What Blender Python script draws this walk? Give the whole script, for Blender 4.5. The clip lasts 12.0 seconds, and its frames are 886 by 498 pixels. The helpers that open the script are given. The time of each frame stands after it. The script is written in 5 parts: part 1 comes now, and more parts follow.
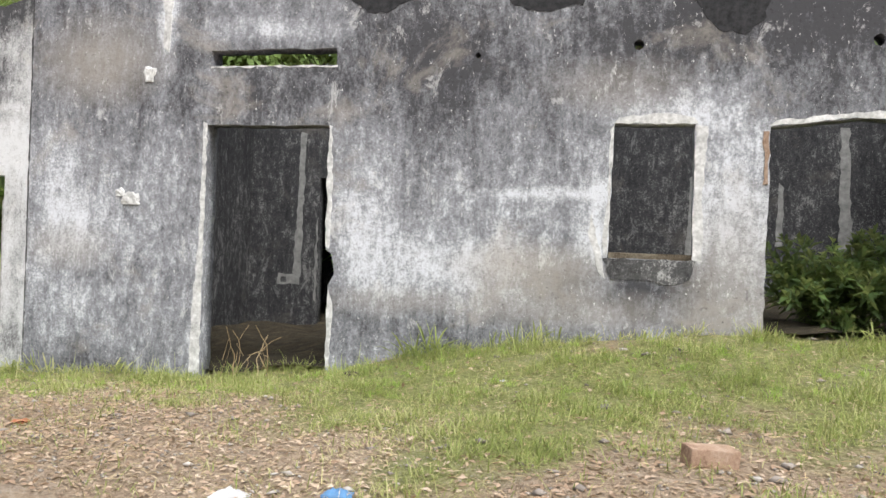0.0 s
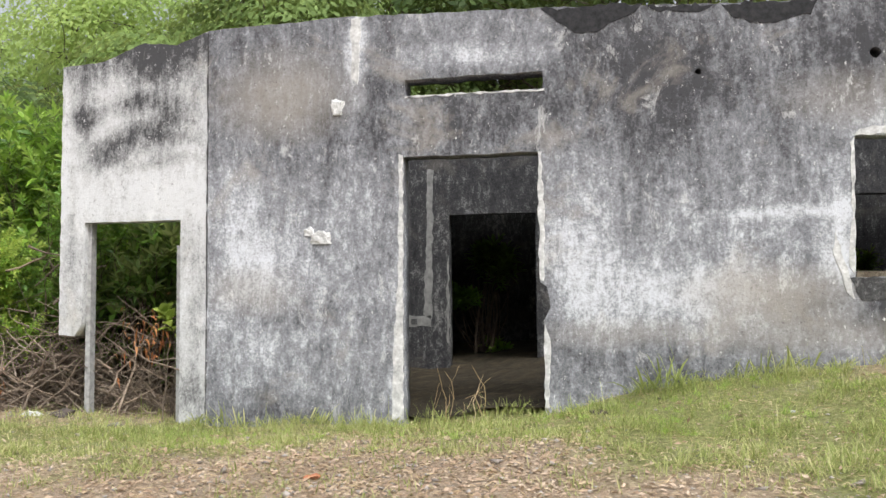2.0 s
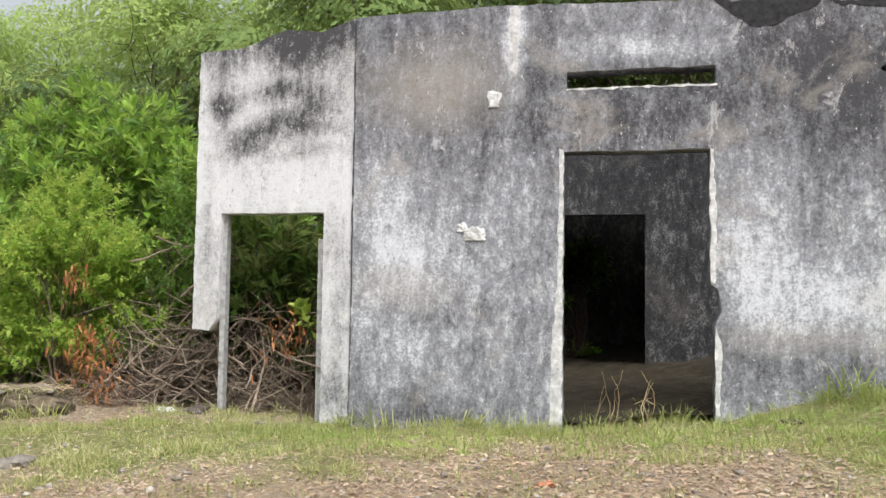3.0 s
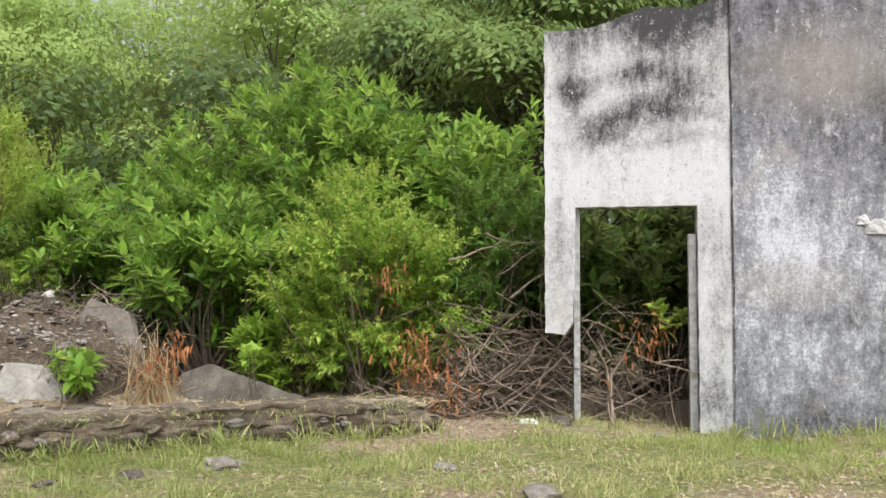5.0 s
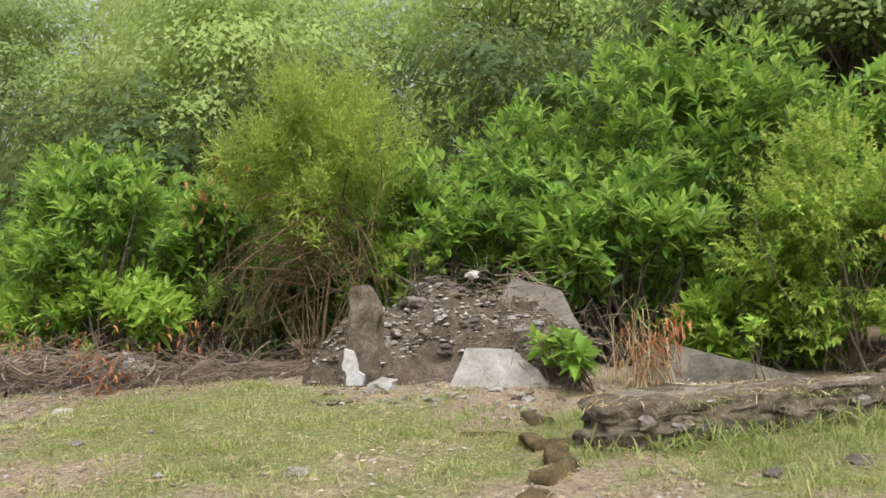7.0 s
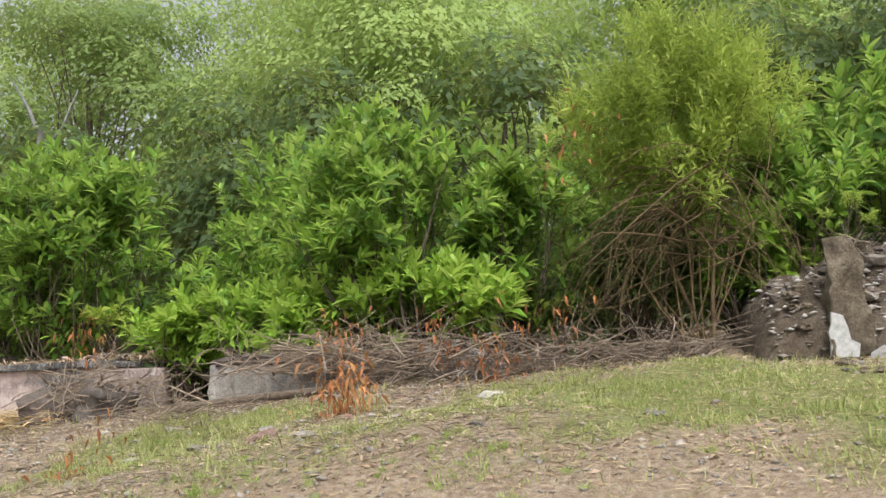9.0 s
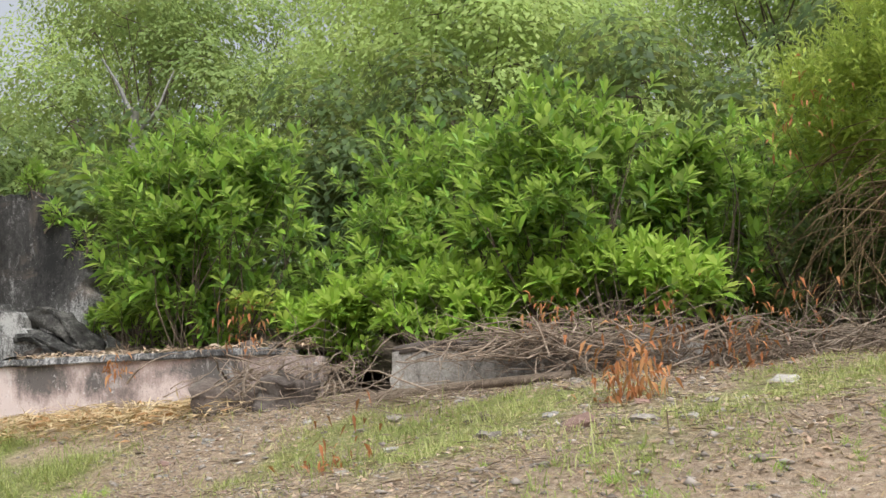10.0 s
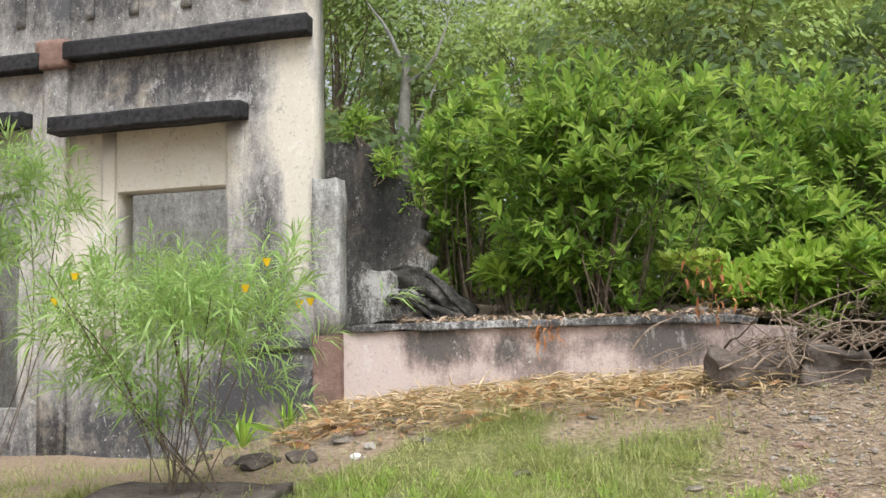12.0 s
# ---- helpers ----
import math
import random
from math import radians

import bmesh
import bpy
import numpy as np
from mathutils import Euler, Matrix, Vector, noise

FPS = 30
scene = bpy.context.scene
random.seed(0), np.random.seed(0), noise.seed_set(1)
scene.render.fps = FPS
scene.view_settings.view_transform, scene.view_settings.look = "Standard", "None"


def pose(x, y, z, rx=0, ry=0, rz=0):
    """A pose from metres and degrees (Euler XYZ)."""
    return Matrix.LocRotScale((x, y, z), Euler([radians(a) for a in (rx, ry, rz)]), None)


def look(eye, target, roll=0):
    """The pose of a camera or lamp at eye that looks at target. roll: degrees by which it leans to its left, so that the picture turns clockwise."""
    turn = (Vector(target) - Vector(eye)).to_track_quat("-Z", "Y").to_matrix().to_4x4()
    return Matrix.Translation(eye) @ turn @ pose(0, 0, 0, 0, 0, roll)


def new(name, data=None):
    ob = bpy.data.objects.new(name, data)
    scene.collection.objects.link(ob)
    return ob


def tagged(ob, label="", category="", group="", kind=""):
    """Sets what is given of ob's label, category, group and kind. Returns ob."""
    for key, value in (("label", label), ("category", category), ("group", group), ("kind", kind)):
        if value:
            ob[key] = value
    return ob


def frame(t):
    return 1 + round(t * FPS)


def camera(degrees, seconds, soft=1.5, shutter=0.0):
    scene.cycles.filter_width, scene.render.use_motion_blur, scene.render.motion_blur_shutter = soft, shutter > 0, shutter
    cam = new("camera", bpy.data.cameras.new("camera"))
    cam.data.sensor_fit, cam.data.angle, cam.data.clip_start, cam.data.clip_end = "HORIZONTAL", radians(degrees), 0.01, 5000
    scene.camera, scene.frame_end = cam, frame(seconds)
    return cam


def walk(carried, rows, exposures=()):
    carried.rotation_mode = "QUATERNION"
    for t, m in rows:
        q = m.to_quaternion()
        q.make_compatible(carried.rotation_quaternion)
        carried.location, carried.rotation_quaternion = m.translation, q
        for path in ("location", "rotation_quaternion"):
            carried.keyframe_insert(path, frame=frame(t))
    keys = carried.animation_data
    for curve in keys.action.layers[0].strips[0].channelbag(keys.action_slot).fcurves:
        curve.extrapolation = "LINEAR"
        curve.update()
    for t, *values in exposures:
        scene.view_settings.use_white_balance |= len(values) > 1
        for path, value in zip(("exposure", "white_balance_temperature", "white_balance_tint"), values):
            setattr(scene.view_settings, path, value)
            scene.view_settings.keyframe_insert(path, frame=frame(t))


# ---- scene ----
cam = camera(55.7, 12.0)
PATH = [
    (0, (-0.066, 0.055, 1.632), (-0.477, 2.012, 1.633), 2.0),
    (0.5, (-0.418, 0.073, 1.589), (-0.818, 2.032, 1.596), 0.7),
    (1, (-0.887, 0.092, 1.55), (-1.287, 2.052, 1.543), 0.3),
    (1.5, (-1.349, 0.104, 1.509), (-1.748, 2.063, 1.505), -0.2),
    (2, (-1.857, 0.077, 1.5), (-2.263, 2.032, 1.61), -0.4),
    (2.5, (-2.452, 0.107, 1.447), (-2.871, 2.058, 1.572), 0.8),
    (2.7, (-2.69, 0.1, 1.442), (-3.115, 2.05, 1.569), 0.8),
    (4.3, (-5.199, -0.015, 1.61), (-5.567, 1.95, 1.657), 0.8),
    (4.5, (-5.516, -0.016, 1.588), (-5.881, 1.949, 1.669), 0.3),
    (5, (-6.309, 0.005, 1.528), (-6.669, 1.971, 1.62), 0.1),
    (5.5, (-7.146, 0.007, 1.472), (-7.512, 1.971, 1.565), -0.1),
    (6, (-8.018, -0.011, 1.46), (-8.418, 1.946, 1.553), -0.6),
    (6.2, (-8.365, 0.014, 1.435), (-8.815, 1.96, 1.535), -0.8),
    (6.5, (-8.873, 0.04, 1.391), (-9.347, 1.981, 1.485), -1.3),
    (7, (-9.733, 0.027, 1.367), (-10.244, 1.959, 1.457), -2.3),
    (7.5, (-10.608, -0.001, 1.36), (-11.16, 1.919, 1.453), -2.9),
    (7.7, (-10.958, 0.006, 1.331), (-11.521, 1.922, 1.429), -2.8),
    (9.3, (-13.901, 0.467, 0.85), (-14.371, 2.399, 1.068), -2.9),
    (9.5, (-14.283, 0.476, 0.842), (-14.746, 2.409, 1.064), -2.7),
    (10, (-15.139, 0.519, 0.817), (-15.605, 2.452, 1.032), -2.8),
    (10.5, (-16.036, 0.525, 0.813), (-16.505, 2.459, 1.019), -2.8),
    (11, (-16.977, 0.54, 0.809), (-17.451, 2.474, 1.0), -2.5),
    (11.3, (-17.585, 0.532, 0.819), (-18.059, 2.466, 1.005), -1.9),
    (11.5, (-17.982, 0.554, 0.824), (-18.463, 2.486, 1.007), -2.3),
    (12, (-19.053, 0.588, 0.788), (-19.534, 2.52, 0.972), -1.5),
]
walk(cam, [(t, look(eye, target, roll)) for t, eye, target, roll in PATH])

# ---- light ----
world = bpy.data.worlds.new("sky")
scene.world = world
world.use_nodes = True
wn = world.node_tree
sky = wn.nodes.new("ShaderNodeTexSky")
sky.sky_type = "NISHITA"
sky.sun_disc = False
sky.sun_elevation, sky.sun_rotation = radians(58), radians(150)
sky.air_density, sky.dust_density, sky.ozone_density = 1.0, 6.0, 1.0
pale = wn.nodes.new("ShaderNodeHueSaturation")
pale.inputs["Saturation"].default_value = 0.3
wn.links.new(sky.outputs[0], pale.inputs["Color"])
wn.links.new(pale.outputs[0], wn.nodes["Background"].inputs[0])
wn.nodes["Background"].inputs[1].default_value = 0.15
sun = new("sun", bpy.data.lights.new("sun", "SUN"))
sun.data.energy, sun.data.angle, sun.data.color = 1.3, radians(25), (0.98, 1.0, 0.97)
sun.matrix_world = look((6, -9, 18), (0, 0, 0))
scene.view_settings.exposure = 0.62


# ---- materials ----
def nodes_of(name, rough=0.9):
    m = bpy.data.materials.new(name)
    m.use_nodes = True
    t = m.node_tree
    b = t.nodes["Principled BSDF"]
    b.inputs["Roughness"].default_value = rough
    b.inputs["Specular IOR Level"].default_value = 0.25
    return m, t, b


def coords(t, scale=(1, 1, 1)):
    c, mp = t.nodes.new("ShaderNodeNewGeometry"), t.nodes.new("ShaderNodeMapping")
    mp.inputs["Scale"].default_value = scale
    t.links.new(c.outputs["Position"], mp.inputs[0])
    return mp.outputs[0]


def noise_of(t, vec, scale, detail=6, rough=0.6, warp=0.0):
    n = t.nodes.new("ShaderNodeTexNoise")
    n.inputs["Scale"].default_value, n.inputs["Detail"].default_value = scale, detail
    n.inputs["Roughness"].default_value, n.inputs["Distortion"].default_value = rough, warp
    t.links.new(vec, n.inputs["Vector"])
    return n.outputs[0]


def ramp(t, fac, *stops):
    r = t.nodes.new("ShaderNodeValToRGB")
    e = r.color_ramp.elements
    while len(e) < len(stops):
        e.new(0.5)
    for el, (p, c) in zip(e, stops):
        el.position = p
        el.color = (*c, 1) if len(c) == 3 else c
    t.links.new(fac, r.inputs[0])
    return r.outputs[0]


def mix(t, a, b, fac, mode="MIX"):
    n = t.nodes.new("ShaderNodeMix")
    n.data_type, n.blend_type = "RGBA", mode
    for v, i in ((fac, 0), (a, 6), (b, 7)):
        if hasattr(v, "links"):
            t.links.new(v, n.inputs[i])
        elif i == 0:
            n.inputs[0].default_value = v
        else:
            n.inputs[i].default_value = (*v, 1)
    return n.outputs[2]


def maths(t, op, a, b=0.5, clamp=False):
    n = t.nodes.new("ShaderNodeMath")
    n.operation, n.use_clamp = op, clamp
    for v, i in ((a, 0), (b, 1)):
        if hasattr(v, "links"):
            t.links.new(v, n.inputs[i])
        else:
            n.inputs[i].default_value = v
    return n.outputs[0]


def bump(t, b, height, strength=0.4, dist=0.01):
    n = t.nodes.new("ShaderNodeBump")
    n.inputs["Strength"].default_value, n.inputs["Distance"].default_value = strength, dist
    t.links.new(height, n.inputs["Height"])
    t.links.new(n.outputs[0], b.inputs["Normal"])


def height_of(t, low, high):
    """0 at z = low, 1 at z = high."""
    g, s, r = t.nodes.new("ShaderNodeNewGeometry"), t.nodes.new("ShaderNodeSeparateXYZ"), t.nodes.new("ShaderNodeMapRange")
    t.links.new(g.outputs["Position"], s.inputs[0])
    t.links.new(s.outputs[2], r.inputs[0])
    r.inputs[1].default_value, r.inputs[2].default_value = low, high
    return r.outputs[0]


def noise_vec(t, vec, scale):
    n = t.nodes.new("ShaderNodeTexNoise")
    n.inputs["Scale"].default_value, n.inputs["Detail"].default_value = scale, 5
    t.links.new(vec, n.inputs["Vector"])
    return n.outputs[1]


def blot(t, vec, x, z, rx, rz):
    """A soft stain of that place and size on a wall that runs along x; the warp adds 0.11 to each coordinate on the mean."""
    mp, g = t.nodes.new("ShaderNodeMapping"), t.nodes.new("ShaderNodeTexGradient")
    mp.inputs["Location"].default_value = (-(x + 0.11) / rx / 1.6, 0, -(z + 0.11) / rz / 1.6)
    mp.inputs["Scale"].default_value = (1 / rx / 1.6, 0, 1 / rz / 1.6)
    g.gradient_type = "SPHERICAL"
    t.links.new(vec, mp.inputs[0])
    t.links.new(mp.outputs[0], g.inputs[0])
    return g.outputs[1]


def plaster(name, light, mid, dark, cover=0.5, top=(2.2, 3.9), warm=(0.42, 0.36, 0.29), white=(0.74, 0.74, 0.74), blots=(), browns=(), speck=1.0, bite=1.0):
    """Weathered lime plaster: mould in streaks that thickens towards the wet top, bare warm patches, white flecks."""
    m, t, b = nodes_of(name)
    p, ps = coords(t), coords(t, (1.0, 1.0, 0.2))
    big, streak = noise_of(t, p, 1.1, 5, 0.62, 0.5), noise_of(t, ps, 6.0, 10, 0.74, 0.35)
    patch = noise_of(t, coords(t, (1.0, 1.0, 0.7)), 3.3, 8, 0.68, 0.7)
    fine, grain = noise_of(t, coords(t, (1.0, 1.0, 0.6)), 17, 8, 0.76, 0.3), noise_of(t, p, 50, 5, 0.78)
    wet = height_of(t, *top)
    f = maths(t, "ADD", maths(t, "MULTIPLY", streak, 0.7), maths(t, "MULTIPLY", big, 0.5))
    f = maths(t, "ADD", f, maths(t, "MULTIPLY", patch, 0.2))
    f = maths(t, "ADD", f, maths(t, "MULTIPLY", maths(t, "SUBTRACT", fine, 0.5), 0.9 * speck))
    f = maths(t, "ADD", f, maths(t, "MULTIPLY", maths(t, "SUBTRACT", grain, 0.5), 0.8 * speck))
    f = maths(t, "ADD", f, maths(t, "MULTIPLY", wet, 0.15))
    f = maths(t, "ADD", f, cover - 0.74)
    warped = mix(t, p, noise_vec(t, p, 2.2), 0.22, "ADD") if blots else None
    rag = maths(t, "ADD", maths(t, "MULTIPLY", fine, 0.9), maths(t, "MULTIPLY", streak, 0.5)) if blots else None
    for x, z, rx, rz, much in blots:
        f = maths(t, "ADD", f, maths(t, "MULTIPLY", maths(t, "MULTIPLY", blot(t, warped, x, z, rx, rz), maths(t, "ADD", rag, 0.1)), much * bite))
    f = maths(t, "ADD", maths(t, "MULTIPLY", f, 1.3), -0.15)
    base = ramp(t, f, (0.2, light), (0.47, mid), (0.72, tuple(0.45 * a + 0.55 * b for a, b in zip(mid, dark))), (1.0, dark))
    base = mix(t, base, warm, ramp(t, noise_of(t, p, 1.3, 6, 0.7, 0.6), (0.57, (0, 0, 0)), (0.68, (0.5, 0.5, 0.5))))
    for x, z, rx, rz, much in browns:
        base = mix(t, base, warm, ramp(t, maths(t, "MULTIPLY", blot(t, warped, x, z, rx, rz), maths(t, "ADD", rag, 0.3)), (0.12, (0, 0, 0)), (0.75, (much * 0.8, much * 0.8, much * 0.8))))
    flake = noise_of(t, coords(t, (1, 1, 0.6)), 4.2, 12, 0.78, 0.4)
    base = mix(t, base, white, ramp(t, flake, (0.585, (0, 0, 0)), (0.615, (0.32, 0.32, 0.32)), (0.7, (0.45, 0.45, 0.45))))
    base = mix(t, base, dark, ramp(t, flake, (0.33, (0.55, 0.55, 0.55)), (0.4, (0, 0, 0))))
    fleck = ramp(t, noise_of(t, coords(t, (1, 1, 0.6)), 30, 5, 0.75), (0.635, (0, 0, 0)), (0.66, (0.75, 0.75, 0.75)))
    base = mix(t, base, white, fleck)
    pit = ramp(t, noise_of(t, p, 30, 6, 0.75), (0.33, (0.2, 0.2, 0.2)), (0.42, (1, 1, 1)))
    base = mix(t, base, pit, 0.6, "MULTIPLY")
    t.links.new(base, b.inputs["Base Color"])
    bump(t, b, maths(t, "ADD", maths(t, "ADD", fine, flake), maths(t, "MULTIPLY", grain, 0.4)), 0.6, 0.012)
    return m


def rough_stuff(name, c1, c2, c3, scale=6, rel=0.6, rough=0.95):
    """Stone, concrete, earth, bark: three tones at two scales with relief."""
    m, t, b = nodes_of(name, rough)
    p = coords(t)
    a, f = noise_of(t, p, scale, 6, 0.65, 0.5), noise_of(t, p, scale * 7, 6, 0.7)
    col = ramp(t, maths(t, "ADD", maths(t, "MULTIPLY", a, 0.6), maths(t, "MULTIPLY", f, 0.4)), (0.34, c1), (0.5, c2), (0.66, c3))
    o = t.nodes.new("ShaderNodeObjectInfo")
    col = mix(t, col, ramp(t, o.outputs["Random"], (0, (0.75, 0.75, 0.75)), (1, (1.15, 1.12, 1.08))), 1.0, "MULTIPLY")
    t.links.new(col, b.inputs["Base Color"])
    bump(t, b, maths(t, "ADD", a, f), rel, 0.02)
    return m


def leafy(name, dark, mid, light, gloss=0.45, through_light=0.35, vary=0.45):
    """Leaves: tone by leaf, waxy, letting some light through."""
    m, t, b = nodes_of(name, gloss)
    b.inputs["Specular IOR Level"].default_value = 0.4
    g = t.nodes.new("ShaderNodeNewGeometry")
    patch = noise_of(t, coords(t), 0.7, 3, 0.5)
    f = maths(t, "ADD", maths(t, "MULTIPLY", g.outputs["Random Per Island"], vary), maths(t, "MULTIPLY", patch, 0.7))
    f = maths(t, "ADD", f, 0.185 - vary / 2)
    col = ramp(t, f, (0.2, dark), (0.55, mid), (0.85, light))
    t.links.new(col, b.inputs["Base Color"])
    tr, ad = t.nodes.new("ShaderNodeBsdfTranslucent"), t.nodes.new("ShaderNodeMixShader")
    t.links.new(mix(t, col, (1.0, 1.0, 0.35), 0.25), tr.inputs[0])
    ad.inputs[0].default_value = through_light
    t.links.new(b.outputs[0], ad.inputs[1])
    t.links.new(tr.outputs[0], ad.inputs[2])
    t.links.new(ad.outputs[0], t.nodes["Material Output"].inputs[0])
    return m


def plain(name, colour, rough=0.8, metal=0.0, var=0.2, scale=8):
    m, t, b = nodes_of(name, rough)
    n = noise_of(t, coords(t), scale, 6, 0.65)
    lo, hi = [tuple(c * k for c in colour) for k in (1 - var, 1 + var)]
    t.links.new(ramp(t, n, (0.3, lo), (0.7, hi)), b.inputs["Base Color"])
    b.inputs["Metallic"].default_value = metal
    bump(t, b, n, 0.3, 0.005)
    return m


MOULD = plaster("mouldy plaster", (0.6, 0.62, 0.665), (0.278, 0.286, 0.312), (0.06, 0.06, 0.067), 0.56, (2.2, 3.9), (0.335, 0.308, 0.28), blots=(
    (-4.5, 1.35, 0.5, 0.12, 0.22), (-1.6, 1.05, 0.9, 0.16, 0.21), (-0.55, 1.3, 0.25, 0.5, 0.17), (-3.3, 2.2, 0.2, 1.2, 0.15), (-2.15, 2.3, 0.2, 0.8, -0.19), (-4.95, 1.6, 0.2, 0.8, -0.1),
    (-4.6, 1.9, 0.7, 0.6, -0.13), (-5.0, 2.3, 0.3, 0.4, -0.14), (-1.0, 1.4, 1.1, 0.35, -0.17), (-0.22, 1.75, 0.16, 0.5, -0.41), (0.8, 2.2, 0.35, 1.0, -0.25),
    (-4.4, 1.1, 0.9, 0.35, -0.05), (-2.0, 1.9, 0.5, 0.5, -0.13), (-3.95, 3.55, 0.07, 0.4, -0.49), (-3.0, 3.42, 0.6, 0.1, -0.32), (0.2, 2.75, 0.45, 0.16, -0.32),
    (-4.6, 3.2, 0.6, 0.5, 0.14), (-3.0, 2.9, 0.9, 0.3, 0.16), (-3.72, 2.8, 0.16, 1.2, 0.18), (-2.0, 3.35, 0.9, 0.5, 0.18), (0.6, 3.45, 0.9, 0.35, 0.25),
    (-1.5, 2.7, 1.1, 0.8, 0.11), (0.16, 1.38, 0.5, 0.2, 0.61), (1.6, 3.6, 1.0, 0.3, 0.36), (-0.2, 0.98, 1.4, 0.16, 0.16), (-4.6, 0.5, 1.2, 0.16, 0.18), (-1.7, 0.85, 0.7, 0.14, 0.16),
    (-3.0, 3.6, 0.7, 0.25, -0.2), (-0.6, 2.1, 0.6, 0.05, -0.3), (-2.95, 2.85, 0.8, 0.2, 0.12), (-1.6, 3.2, 0.5, 0.5, 0.15), (-1.2, 1.55, 0.6, 0.14, -0.16), (-4.2, 2.75, 0.4, 0.35, 0.14), (1.0, 3.15, 1.2, 0.4, 0.22), (0.2, 3.4, 1.2, 0.3, 0.15), (-4.7, 0.62, 0.8, 0.1, 0.1), (-2.0, 0.7, 0.5, 0.1, 0.1)), browns=(
    (-4.6, 3.2, 0.55, 0.35, 0.75), (-4.9, 1.55, 0.4, 0.18, 0.5), (-0.75, 1.5, 0.55, 0.2, 0.8), (-0.5, 1.2, 0.9, 0.16, 0.55), (0.75, 1.35, 0.35, 0.7, 0.6), (-0.1, 2.95, 0.5, 0.2, 0.4), (-1.9, 1.2, 0.5, 0.12, 0.45)))
WHITEWASH = plaster("stained whitewash", (0.6, 0.61, 0.63), (0.44, 0.445, 0.455), (0.06, 0.06, 0.065), 0.4, (2.9, 3.9), (0.5, 0.48, 0.44), blots=(
    (-6.0, 3.74, 1.0, 0.24, 0.46), (-5.8, 2.92, 0.34, 0.12, 0.46), (-6.2, 2.8, 0.2, 0.1, 0.37), (-6.5, 3.3, 0.16, 0.3, 0.2), (-5.75, 3.4, 0.3, 0.3, 0.19),
    (-5.42, 0.65, 0.16, 0.2, 0.22), (-6.0, 2.35, 0.9, 0.25, -0.11), (-6.5, 3.1, 0.12, 0.12, 0.35), (-5.6, 3.1, 0.2, 0.1, 0.3), (-6.05, 3.2, 0.3, 0.1, 0.3), (-5.95, 2.68, 0.5, 0.06, 0.2),
    (-5.42, 1.4, 0.1, 0.7, 0.14), (-6.6, 1.7, 0.1, 0.5, 0.1)), speck=0.85, bite=1.55)
# Mould blotches on a base darkened to carry the shade of the rooms.
INNER = plaster("mouldy plaster darkened for indoor shade", (0.2, 0.2, 0.195), (0.05, 0.05, 0.053), (0.013, 0.013, 0.015), 0.56, (1.5, 4.5), (0.12, 0.11, 0.1), (0.26, 0.26, 0.26), speck=1.4)
RUINED = plaster("ruined dark plaster", (0.42, 0.42, 0.41), (0.085, 0.083, 0.08), (0.022, 0.022, 0.022), 0.55, (0.8, 2.8), (0.2, 0.16, 0.13), (0.5, 0.5, 0.49), blots=(
    (-21.0, 1.6, 0.2, 0.3, -0.25), (-21.5, 1.2, 0.3, 0.3, -0.4), (-20.4, 1.4, 0.3, 0.4, -0.3), (-21.7, 2.0, 0.25, 0.8, 0.4)))
CREAM = plaster("cream limewash", (0.61, 0.58, 0.51), (0.38, 0.37, 0.355), (0.07, 0.07, 0.075), 0.51, (2.0, 4.4), (0.52, 0.46, 0.37), blots=(
    (-23.4, 2.4, 0.9, 0.35, -0.6), (-22.15, 3.0, 0.28, 0.6, -0.5), (-23.3, 3.2, 1.4, 0.35, 0.28), (-22.5, 2.0, 0.2, 1.0, 0.3), (-22.4, 0.3, 0.6, 0.5, 0.35), (-24.2, 1.4, 0.3, 1.2, -0.3), (-23.8, -0.1, 1.6, 0.5, 0.4), (-24.0, 4.2, 3.0, 0.35, 0.25), (-22.35, 0.9, 0.15, 0.8, 0.3), (-22.1, 2.0, 0.15, 0.6, -0.3)), speck=0.7, bite=1.5)
PINKWASH = plaster("faded pink wash", (0.56, 0.48, 0.46), (0.4, 0.32, 0.3), (0.12, 0.11, 0.105), 0.38, (0.3, 1.3), (0.46, 0.3, 0.26), (0.66, 0.64, 0.63), blots=(
    (-20.85, 0.62, 0.3, 0.16, 0.8), (-20.3, 0.6, 0.1, 0.14, 0.6), (-18.95, 0.6, 0.25, 0.18, 0.8), (-18.2, 0.42, 0.4, 0.3, 0.55), (-21.4, 0.4, 0.4, 0.3, -0.3), (-20.0, 0.5, 0.25, 0.2, 0.3), (-19.5, 0.65, 0.5, 0.08, 0.3)), speck=0.8, bite=1.5)
BLACKENED = plaster("black mould", (0.42, 0.42, 0.42), (0.09, 0.09, 0.092), (0.02, 0.02, 0.022), 0.52, (0.5, 2.5), (0.1, 0.085, 0.075), (0.4, 0.4, 0.4))
GREYINNER = plaster("grey inner limewash", (0.5, 0.5, 0.49), (0.3, 0.3, 0.29), (0.07, 0.07, 0.07), 0.5, (1.0, 4.0), (0.36, 0.33, 0.28), (0.6, 0.6, 0.59))
LIME = plain("bare lime edge", (0.52, 0.52, 0.52), 0.9, 0, 0.4, 22)
CEMENT = rough_stuff("cement", (0.2, 0.19, 0.17), (0.34, 0.33, 0.31), (0.46, 0.45, 0.43), 4)
STONE = rough_stuff("field stone", (0.1, 0.085, 0.075), (0.22, 0.2, 0.18), (0.4, 0.38, 0.35), 5)
DARKSTONE = rough_stuff("dark stone", (0.05, 0.04, 0.035), (0.12, 0.1, 0.09), (0.22, 0.2, 0.18), 5)
BRICK = rough_stuff("clay brick", (0.2, 0.13, 0.095), (0.34, 0.24, 0.18), (0.44, 0.36, 0.3), 9)
